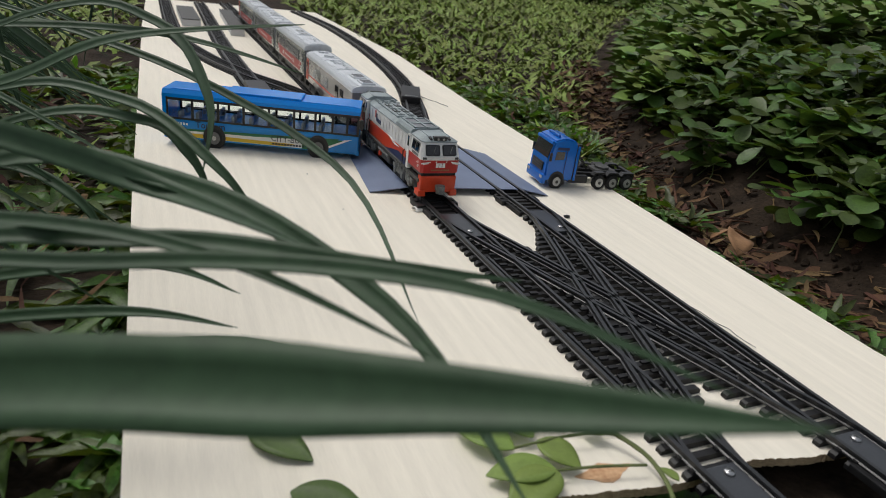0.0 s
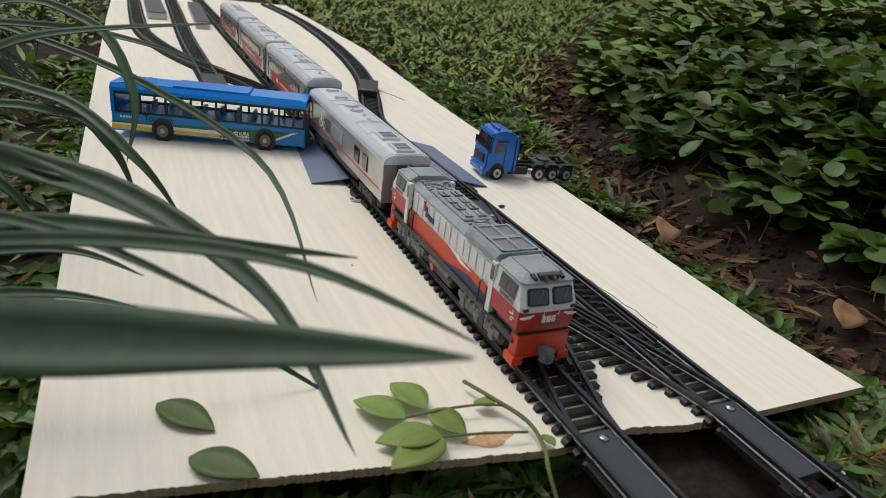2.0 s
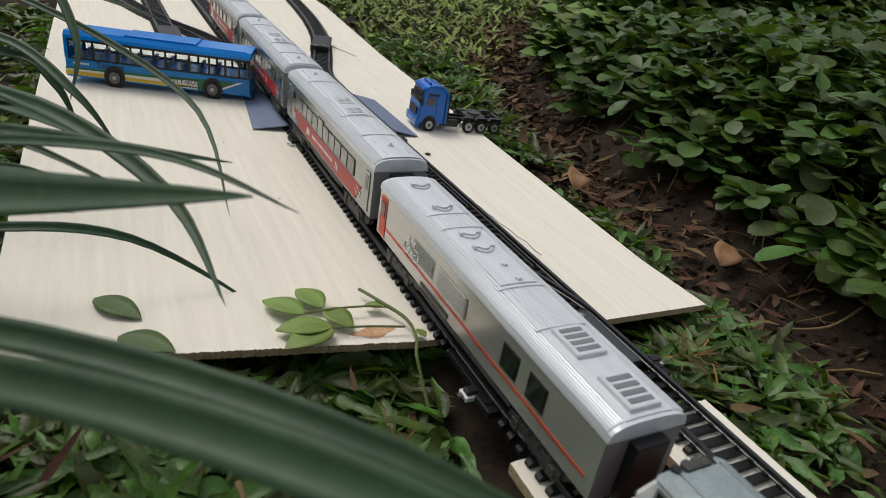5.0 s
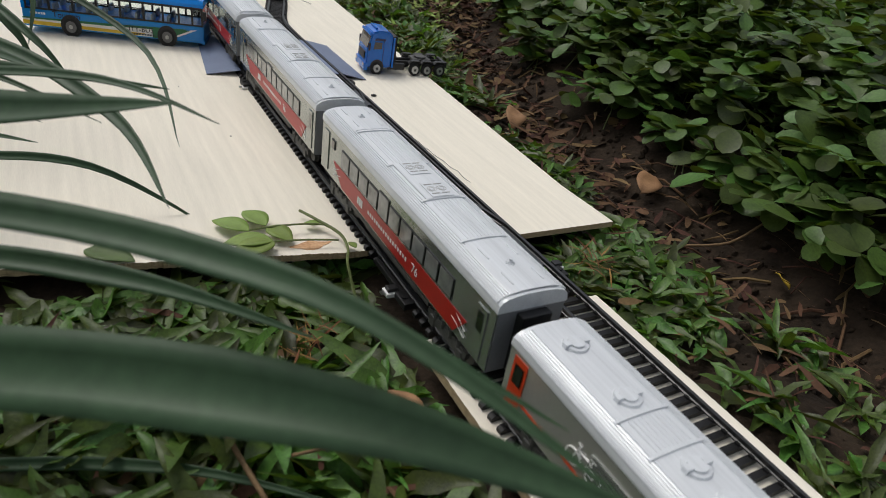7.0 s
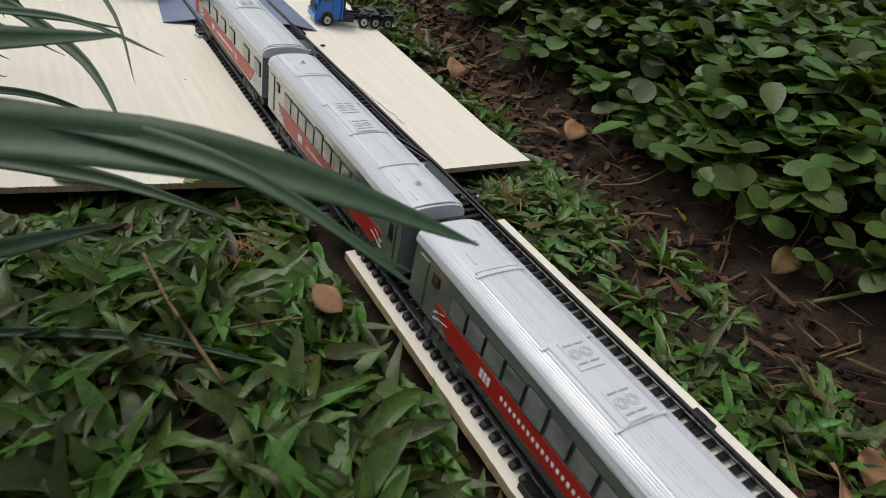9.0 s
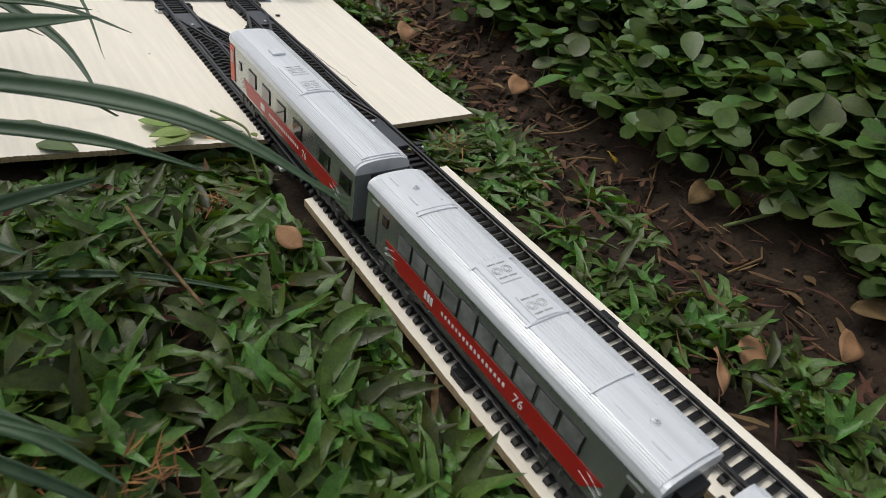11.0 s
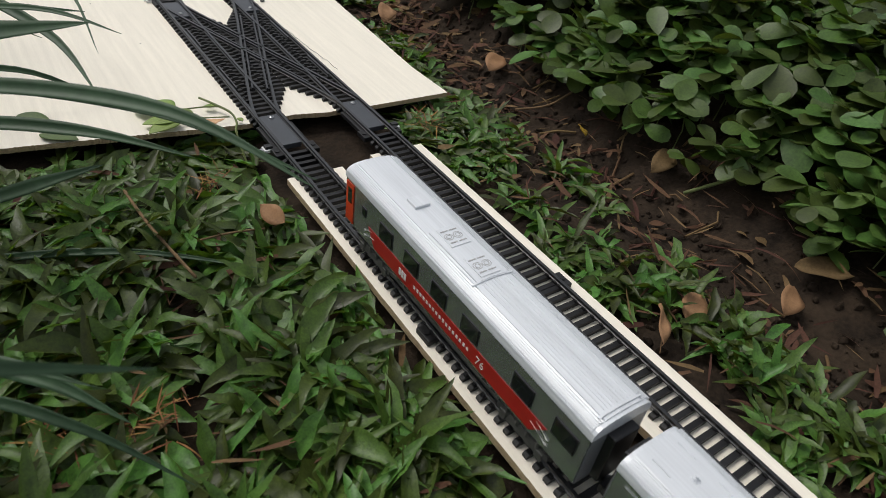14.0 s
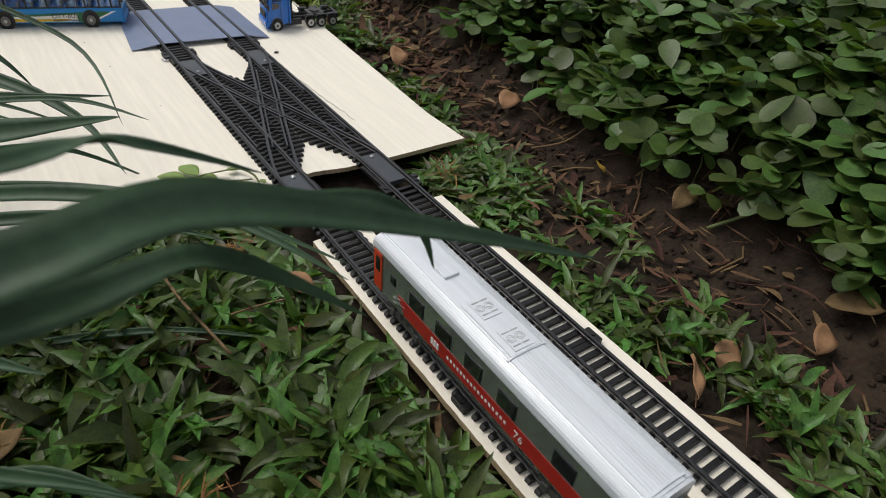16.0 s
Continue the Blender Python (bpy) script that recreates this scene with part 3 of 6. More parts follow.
def build_crossover():
    t = thing("scissors_crossover", label="black plastic scissors crossover joining two parallel toy tracks", category="model track")
    y0, y1 = -0.043, 0.262
    prof = [(u, v + 0.0026) for u, v in rail_profile()]
    for x in (LX, RX):
        for s in (-1, 1):
            part("rail", sweep([(x + s * GAUGE / 2, y0), (x + s * GAUGE / 2, y1)], prof), RAIL, t)
    a, b = 0.002, 0.23
    for xa, xb in ((LX, RX), (RX, LX)):
        mid = smooth_path([(xa, a - 0.02), (xa, a), (xa + (xb - xa) * 0.16, a + 0.042), (xa + (xb - xa) * 0.84, b - 0.042), (xb, b), (xb, b + 0.02)], 8)
        mid = [p for p in mid if a - 0.001 <= p[1] <= b + 0.001]
        for s in (-1, 1):
            part("diagonal_rail", sweep(offset_path(mid, s * GAUGE / 2), [(u, v + 0.0025) for u, v in rail_profile()]), RAIL, t)
        inner = [p for p in mid if a + 0.035 < p[1] < b - 0.035]
        for s in (-1, 1):
            part("guard_rail", sweep(offset_path(inner, s * (GAUGE / 2 - 0.0032)), [(u * 0.7, v * 0.9 + 0.0025) for u, v in rail_profile()]), RAIL, t)
    for x, s in ((LX, -1), (RX, 1)):
        for ya, yb in ((0.05, 0.09), (0.13, 0.17)):
            part("guard_rail", sweep([(x + s * (GAUGE / 2 - 0.0032), ya), (x + s * (GAUGE / 2 - 0.0032), yb)], [(u * 0.7, v * 0.9 + 0.0025) for u, v in rail_profile()]), RAIL, t)
    # sleepers: long ones where the tracks meet
    long_mesh = {}
    y = -0.008
    while y < 0.236:
        k = min(1.0, max(0.0, min(y - 0.014, 0.214 - y) / 0.034))
        h = round(0.0128 + 0.0096 * k, 4)
        if h not in long_mesh:
            long_mesh[h] = sleeper_mesh(h)
        for x, s in ((LX, 1), (RX, -1)):
            o = new("sleeper", long_mesh[h])
            o.parent = t
            o.matrix_basis = pose(x + s * (h - 0.0128), y, 0)
        y += 0.0066
    for i in range(9):
        o = new("sleeper", SLEEPER)
        o.parent = t
        o.matrix_basis = pose((LX + RX) / 2, 0.114 - 0.0264 + 0.0066 * i, 0.0002)
    # end plates with screws, between the rails
    for x in (LX, RX):
        for ya, yb, ys in ((0.2, 0.236, 0.207), (-0.038, 0.004, 0.0)):
            part("end_plate", boxed(x - GAUGE / 2 + 0.0018, x + GAUGE / 2 - 0.0018, ya, yb, 0.0005, 0.0042, bevel=0.0004), FILLER, t, "dark grey moulded plate between the rails")
            screw(t, x + 0.001, ys, 0.0046)
        for ya, yb in ((0.236, 0.262), (-0.043, -0.008)):
            part("side_beam", boxed(x - GAUGE / 2 - 0.0042, x - GAUGE / 2 - 0.0015, ya, yb, 0.0, 0.003, bevel=0.0004), TRACK, t)
            part("side_beam", boxed(x + GAUGE / 2 + 0.0015, x + GAUGE / 2 + 0.0042, ya, yb, 0.0, 0.003, bevel=0.0004), TRACK, t)
        for k in range(4):
            o = new("sleeper", SLEEPER)
            o.parent = t
            o.matrix_basis = pose(x, 0.2405 + 0.0066 * k, 0)
        joint(t, -0.043, x)
        joint(t, 0.262, x)


def build_track():
    first = straight_track(0.1815)
    first.matrix_basis = pose(LX, -0.0435, 0)
    for x in (LX, RX):
        for k in range(6):
            if x == LX and k == 0:
                continue
            copy_thing(first, pose(x, -0.0435 - 0.1815 * k, 0))
    build_crossover()
    path_track([(LX, 0.263), (LX, 1.6)])
    path_track(smooth_path([(RX, 0.263), (RX, 0.4), (0.071, 0.47), (0.097, 0.56), (0.128, 0.68), (0.152, 0.84), (0.17, 1.05), (0.176, 1.3), (0.16, 1.56)]))
    path_track(smooth_path([(LX - 0.012, 0.53), (-0.03, 0.61), (-0.066, 0.69), (-0.1, 0.8), (-0.126, 0.95), (-0.132, 1.15), (-0.132, 1.56)]))
    path_track(smooth_path([(-0.066, 0.56), (-0.068, 0.7), (-0.069, 0.94), (-0.062, 1.3), (-0.058, 1.56)]), 0.0004)
    # switch motor blocks on the diverging line
    for x, y, rz in ((0.108, 0.6, -20), (-0.066, 0.59, 0)):
        t = thing("switch_block", x, y, 0.006, rz, "black plastic block at the toy railway switch", "model track")
        part("block", boxed(-0.011, 0.011, -0.035, 0.035, -0.004, 0.0035, bevel=0.001), BLACK, t)
        part("metal_strip", boxed(-0.007, 0.007, -0.0335, -0.031, 0.0036, 0.0044), STEEL, t)


def build_crossing():
    t = thing("level_crossing", label="blue-grey card level crossing ramp round both tracks", category="level crossing")
    prof = lambda xa, xb, za, zb: [(xa, 0.0004), (xb, 0.0004), (xb, zb), (xa, za)]
    cut = GAUGE / 2
    for xa, xb, za, zb in ((-0.036, LX - cut - 0.0018, 0.001, 0.0052), (LX - cut + 0.0018, LX + cut - 0.0018, 0.0052, 0.0052),
                           (LX + cut + 0.0018, RX - cut - 0.0018, 0.0052, 0.0052), (RX - cut + 0.0018, RX + cut - 0.0018, 0.0052, 0.0052),
                           (RX + cut + 0.0018, 0.097, 0.0052, 0.001)):
        bm = prism([(xa, za - 0.0006), (xb, zb - 0.0006), (xb, zb), (xa, za)], 0, 1)
        for v in bm.verts:
            far = v.co.y > 0.5
            lo, hi = 0.288 - 0.122 * (v.co.x + 0.034), 0.392 - 0.12 * (v.co.x + 0.02)
            shift = 0.011 if far and v.co.x < -0.03 else 0.0
            v.co.y = hi if far else lo
            v.co.x += shift
        part("ramp" if za != zb else "deck", bm, CROSSING, t)


# ---- rolling stock: fronts face -y, origin at the front end on rail level ----
HALF = 0.0149


def shell(half, z0, zs, zr, n=9):
    """A coach cross-section: upright sides, rounded cantrail and a low arched roof."""
    pts = [(-half, z0), (-half, zs)]
    for i in range(1, n):
        a = math.pi * i / n
        pts.append((-half * math.copysign(abs(math.cos(a)) ** 0.75, math.cos(a)), zs + (zr - zs) * math.sin(a) ** 0.7))
    return pts + [(half, zs), (half, z0)]


def wheelset(bm, y, r=0.0047):
    for s in (-1, 1):
        disc(bm, r, 0.0022, pose(s * GAUGE / 2 * 0.93, y, r, 0, 90), 18)
        disc(bm, r + 0.0007, 0.0006, pose(s * GAUGE / 2 * 0.93 - s * 0.0012, y, r, 0, 90), 18)
    disc(bm, 0.001, GAUGE, pose(0, y, r, 0, 90), 8)


def bogie(parent, y, length, mat, axles=2, half=0.0128):
    bm = bmesh.new()
    for s in (-1, 1):
        plate([(y - length / 2, 0.0062), (y - length * 0.3, 0.0042), (y + length * 0.3, 0.0042), (y + length / 2, 0.0062), (y + length / 2, 0.0092), (y - length / 2, 0.0092)],
              s * half - 0.001, s * half + 0.001, bm)
        for k in range(axles):
            ya = y + (k - (axles - 1) / 2) * length * 0.72 / max(1, axles - 1)
            box(bm, s * half - 0.0017, s * half + 0.0017, ya - 0.002, ya + 0.002, 0.003, 0.0078, 0.0004)
        for k in range(axles * 2):
            ya = y + (k - (axles * 2 - 1) / 2) * length * 0.8 / (axles * 2)
            disc(bm, 0.0013, 0.004, pose(s * (half + 0.0004), ya, 0.0094), 8)
        box(bm, s * half - 0.0004, s * half + 0.0012, y - 0.0035, y + 0.0035, 0.0085, 0.0115, 0.0003)
    box(bm, -half, half, y - 0.003, y + 0.003, 0.007, 0.0108)
    b = part("bogie", bm, mat, parent)
    for k in range(axles):
        ya = y + (k - (axles - 1) / 2) * length * 0.72 / max(1, axles - 1)
        w = bmesh.new()
        wheelset(w, ya)
        part("wheelset", w, CHASSIS, b, smooth=False)
    return b


def coupling(parent, y, s, mat=BLACK):
    bm = boxed(-0.0018, 0.0018, min(y, y + s * 0.007), max(y, y + s * 0.007), 0.007, 0.0095, bevel=0.0004)
    box(bm, -0.004, 0.004, y + s * 0.0055 - 0.001, y + s * 0.0055 + 0.001, 0.006, 0.0105, 0.0004)
    part("coupler", bm, mat, parent)


def swoosh(parent, y, s, x, flip):
    """White flourish at the end of the red band."""
    for k, (dy, dz, L) in enumerate(((0, 0.0, 0.011), (0.003, 0.003, 0.008))):
        bm = plate([(y, 0.0165 + dz), (y + s * L, 0.0195 + dz), (y + s * L * 0.6, 0.0185 + dz), (y + s * 0.001, 0.0158 + dz)], x - 0.00008, x + 0.00008)
        part("flourish", bm, PAINTWHITE, parent, "white painted flourish")


def coach(kind):
    L = 0.183
    labels = {"power": "silver-roofed off-white toy power car with an orange stripe",
              "saloon": "silver-roofed grey toy coach with red band and long windows",
              "last": "silver-roofed grey-green toy coach with red band and single windows"}
    t = thing("railway_coach", label=labels[kind], category="model coach", group="coaches of the train")
    z0, zs, zr = 0.0128, 0.0394, 0.0462
    side = OFFWHITE if kind == "power" else SIDE
    body = part("body", prism([(-HALF, z0), (-HALF + 0.0006, z0 - 0.001), (HALF - 0.0006, z0 - 0.001), (HALF, z0), (HALF, zs), (-HALF, zs)], 0, L), side, t)
    roof = part("roof", prism(shell(HALF + 0.0003, zs, zs + 0.001, zr, 12), -0.0006, L + 0.0006), SILVER, t, "silver-painted arched roof", smooth=False)
    def crown(u):
        """Height of the roof at a distance u from the middle."""
        return zs + 0.001 + (zr - zs - 0.001) * math.sin(math.acos((u / (HALF + 0.0003)) ** (1 / 0.75))) ** 0.7

    def bent(name, y0, y1, w, lift, parent=roof):
        """A sheet of the given half width that follows the roof's arch, slightly raised."""
        us = [w * (k / 5 - 1) for k in range(11)]
        pts = [(u, crown(abs(u)) + lift) for u in us] + [(u, crown(abs(u)) - 0.0006) for u in us[::-1]]
        return part(name, prism(pts, y0, y1), SILVER, parent)

    rib = boxed(-0.00026, 0.00026, 0.0012, L - 0.0012, -0.0008, 0.0007)
    bent("roof_deck", 0.001, L - 0.001, 0.0093, 0.0005)
    ribs = [part("roof_rib", rib, SILVER, roof)]
    shoulder = [v for v in (0.0144, 0.0137, 0.0129, 0.012, 0.011, 0.0101) for v in (v, -v)]
    for u in shoulder[1:]:
        o = new("roof_rib", ribs[0].data)
        o.parent = roof
        ribs.append(o)
    for o, u in zip(ribs, shoulder):
        o.matrix_basis = pose(u, 0, crown(abs(u)), 0, -math.degrees(math.asin(max(-1, min(1, u / HALF)))) * -0.6)
    # fine ribs of the corrugated roof lengths
    spans = {"saloon": ((0.0365, 0.0705), (0.1065, 0.1465)), "last": ((0.003, 0.0785),), "power": ((0.047, 0.0735), (0.124, 0.138))}[kind]
    for ya, yb in spans:
        bm = bmesh.new()
        for k in range(9):
            u = -0.0066 + k * 0.00165
            box(bm, u - 0.00016, u + 0.00016, ya + 0.0012, yb - 0.0012, crown(abs(u)) - 0.0004, crown(abs(u)) + 0.00075)
        part("corrugation", bm, SILVER, roof)
        for y in (ya, yb):
            bent("roof_seam", y - 0.0005, y + 0.0005, 0.0108, 0.0011)

    def fan_plate(y):
        p = bent("fan_plate", y - 0.0066, y + 0.0066, 0.0052, 0.0017)
        for s in (-1, 1):
            c = Matrix.Translation((s * 0.0024, y, crown(0.002) + 0.0017))
            for r in (0.0021, 0.0012):
                ring = tube([(c @ Vector((r * math.cos(a), r * math.sin(a), 0)))[:] for a in [k * math.pi / 8 for k in range(17)]], 0.0002, sides=4)
                part("fan_ring", ring, HUB, p)
            for q in (-1, 1):
                part("fan_slot", boxed(s * 0.0024 - 0.0019, s * 0.0024 + 0.0019, y + q * 0.0042 - 0.0003, y + q * 0.0042 + 0.0003, crown(0.002) + 0.0015, crown(0.002) + 0.00195), HUB, p)

    def end_panel(y):
        """Flat end of the roof with a mushroom vent and four short bars."""
        bent("roof_panel", y - 0.0165, y + 0.0165, 0.0102, 0.0008)
        vent = disc(bmesh.new(), 0.0016, 0.0014, pose(0, y, crown(0) + 0.001), 12, 0.001)
        disc(vent, 0.0007, 0.0014, pose(0, y, crown(0) + 0.002), 8)
        for k in range(4):
            box(vent, -0.0019, 0.0019, -0.0003, 0.0003, 0.0004, 0.0011, m=Matrix.Translation((0, y, crown(0))) @ pose(0, 0, 0, 0, 0, 45 * k))
        part("roof_vent", vent, SILVER, roof)
        for s in (-1, 1):
            for q in (-1, 1):
                part("roof_bar", boxed(s * 0.0066 - 0.0004, s * 0.0066 + 0.0004, y + q * 0.0085 - 0.0038, y + q * 0.0085 + 0.0038, crown(0.0066) - 0.0004, crown(0.0066) + 0.0012), SILVER, roof)

    if kind == "power":
        for y in (0.17, 0.1445, 0.117, 0.1045):
            bm = disc(bmesh.new(), 0.0046, 0.0015, pose(0, y, zr + 0.0007), 18, 0.0042)
            disc(bm, 0.0029, 0.001, pose(0, y, zr + 0.0018), 14)
            for s in (-1, 1):
                box(bm, s * 0.0036 - 0.0014, s * 0.0036 + 0.0014, y - 0.001, y + 0.001, zr + 0.0004, zr + 0.0024)
            part("fan", bm, SILVER, roof)
        for y in (0.011, 0.037):
            bm = boxed(-0.0062, 0.0062, y - 0.008, y + 0.008, zr - 0.001, zr + 0.0022, bevel=0.0006)
            g = part("grille", bm, SILVER, roof)
            slots = bmesh.new()
            for i in range(4):
                box(slots, -0.0046, 0.0046, y - 0.0062 + i * 0.0034, y - 0.0042 + i * 0.0034, zr + 0.002, zr + 0.0025)
            part("grille_slots", slots, ENDGREY, g)
        for y in (0.078, 0.089):
            part("vent", disc(bmesh.new(), 0.0014, 0.0026, pose(0.001, y, zr + 0.0012), 10), SILVER, roof)
        bent("roof_panel", 0.0755, 0.0975, 0.0082, 0.0012)
    elif kind == "saloon":
        end_panel(0.0175)
        end_panel(L - 0.0175)
        bent("roof_panel", 0.0705, 0.1065, 0.0082, 0.0013)
        fan_plate(0.0775)
        fan_plate(0.0995)
    else:
        bent("roof_panel", 0.0785, 0.116, 0.0082, 0.0013)
        fan_plate(0.0865)
        fan_plate(0.1085)
        part("hatch", boxed(-0.0042, 0.0042, 0.134, 0.1425, zr - 0.0005, zr + 0.002, bevel=0.0005), SILVER, roof)
    # sides
    for s in (-1, 1):
        x = s * (HALF + 0.0001)

        def flat(name, pts, mat, out=0.0002, label="", parent=body):
            return part(name, plate(pts, min(x, x + s * out), max(x, x + s * out)), mat, parent, label)

        def rect(name, ya, yb, za, zb, mat, out=0.0002, label="", parent=body):
            return flat(name, [(ya, za), (yb, za), (yb, zb), (ya, zb)], mat, out, label, parent)

        def window(ya, yb, za, zb, mat=DARKGLASS):
            f = rect("window_frame", ya - 0.0006, yb + 0.0006, za - 0.0006, zb + 0.0006, BLACK, 0.0003)
            rect("pane", ya, yb, za, zb, mat, 0.0005, parent=f)
        flip = 1 if s < 0 else -1
        if kind == "power":
            rect("stripe", 0.004, L - 0.006, 0.0195, 0.0206, ORANGE, 0.0002, "thin orange painted stripe")
            rect("louvre", 0.085, 0.112, 0.023, 0.034, SIDE, 0.0003)
            for k in range(9):
                rect("slat", 0.086, 0.111, 0.0237 + k * 0.0012, 0.0242 + k * 0.0012, OFFWHITE, 0.0007)
            for k in range(9):
                rect("slat", 0.116, 0.138, 0.0237 + k * 0.0012, 0.0242 + k * 0.0012, SIDE, 0.0004)
            for ya in (0.029, 0.0465):
                window(ya, ya + 0.0095, 0.0235, 0.034)
            rect("underframe_slot", 0.098, 0.126, 0.0138, 0.0162, BLACK, 0.0003)
            rect("door", L - 0.0105, L - 0.003, 0.014, 0.0375, ORANGE, 0.0003, "orange end door")
            window(L - 0.0088, L - 0.0048, 0.026, 0.034)
            # painted bicycle
            bike, wy, wz = bmesh.new(), 0.1395, 0.0252
            flatten = lambda pts, r: tube([(x + s * 0.0002, wy + p, wz + q) for p, q in pts], r, bike, 4)
            for c in (-0.0048, 0.0048):
                flatten([(c + 0.0033 * math.cos(k * math.pi / 8), 0.0033 * math.sin(k * math.pi / 8)) for k in range(17)], 0.00032)
            for pts in (((-0.0048, 0), (-0.0026, 0.0046), (0.0032, 0.0046), (0.0004, -0.0004), (-0.0026, 0.0046)), ((-0.0048, 0), (0.0004, -0.0004)),
                        ((0.0048, 0), (0.0029, 0.0068), (0.0042, 0.0074)), ((-0.0026, 0.0046), (-0.0031, 0.0066)), ((-0.0044, 0.0067), (-0.0018, 0.0067))):
                flatten(pts, 0.00034)
            part("bicycle_emblem", bike, PAINTWHITE, body, "white painted bicycle emblem")
        elif kind == "saloon":
            flat("red_band", [(0.024, 0.0138), (L - 0.034, 0.0138), (L - 0.02, 0.0236), (0.016, 0.0236)], RED, 0.0002, "red painted band")
            n = 10
            for k in range(n):
                ya = 0.0295 + k * 0.0124
                tall = 0.003 if k == n // 2 else 0.0
                window(ya, ya + 0.0104, 0.0255 - tall * 0.3, 0.034 + tall * 0.5, REFLECTGLASS)
            window(L - 0.0205, L - 0.0165, 0.0305, 0.0345)
            rect("door", 0.0045, 0.0115, 0.0145, 0.0365, SIDE, 0.0004)
            window(0.006, 0.01, 0.026, 0.0345)
            rect("door", L - 0.0115, L - 0.0045, 0.0145, 0.0365, SIDE, 0.0004)
        else:
            flat("red_band", [(0.026, 0.0142), (L - 0.032, 0.0142), (L - 0.025, 0.0236), (0.018, 0.0236)], RED, 0.0002, "red painted band")
            for k, ya in enumerate((0.0045, 0.029, 0.0645, 0.0885, 0.112, 0.1352)):
                window(ya, ya + 0.0112, 0.0256, 0.0338)
            window(L - 0.0215, L - 0.0185, 0.0275, 0.0315)
            rect("door", L - 0.0088, L - 0.001, 0.014, 0.038, ORANGE, 0.0004, "orange end door")
            window(L - 0.0072, L - 0.003, 0.026, 0.035)
        if kind != "power":
            xs = x + s * 0.0003
            # operator's emblem and slogan as plain bars
            for k in range(3):
                rect("emblem", L - 0.063 + k * 0.0024, L - 0.0613 + k * 0.0024, 0.0168, 0.0208, PAINTWHITE, 0.0004, "white emblem bars")
            for k in range(17):
                ya = L - 0.07 - k * 0.0027 if s < 0 else L - 0.07 - k * 0.0027
                rect("letter_bar", ya - 0.0014, ya, 0.0179, 0.0198, PAINTWHITE, 0.0003)
            lettering("76", 0.0062, on_side(xs, L - 0.123, 0.0184, flip), PAINTWHITE, body)
            swoosh(body, 0.0155, 1, xs, flip)
            swoosh(body, L - 0.021, -1, xs, flip)
        rect("skirt", 0.045, L - 0.045, 0.0105, 0.0122, CHASSIS, 0.0002)
    # ends
    for y, s in ((0, -1), (L, 1)):
        bm = boxed(-0.0066, 0.0066, min(y, y + s * 0.0045), max(y, y + s * 0.0045), 0.0125, 0.0385, bevel=0.0008)
        part("gangway", bm, BLACK, t, "black rubber gangway")
        bm = prism(shell(HALF - 0.0004, 0.0125, zs, zr - 0.001, 12), y + (s * 0.0003 if s > 0 else -0.0005), y + (0.0006 if s > 0 else -0.0002))
        part("end_wall", bm, ENDGREY, t)
        coupling(t, y, s)
    part("underframe", boxed(-HALF + 0.002, HALF - 0.002, 0.004, L - 0.004, 0.0098, 0.0122), BLACK, t)
    part("equipment_box", boxed(-0.0115, 0.0115, 0.062, 0.122, 0.0045, 0.0099, bevel=0.0006), CHASSIS, t)
    bogie(t, 0.03, 0.032, CHASSIS)
    bogie(t, L - 0.03, 0.032, CHASSIS)
    return t


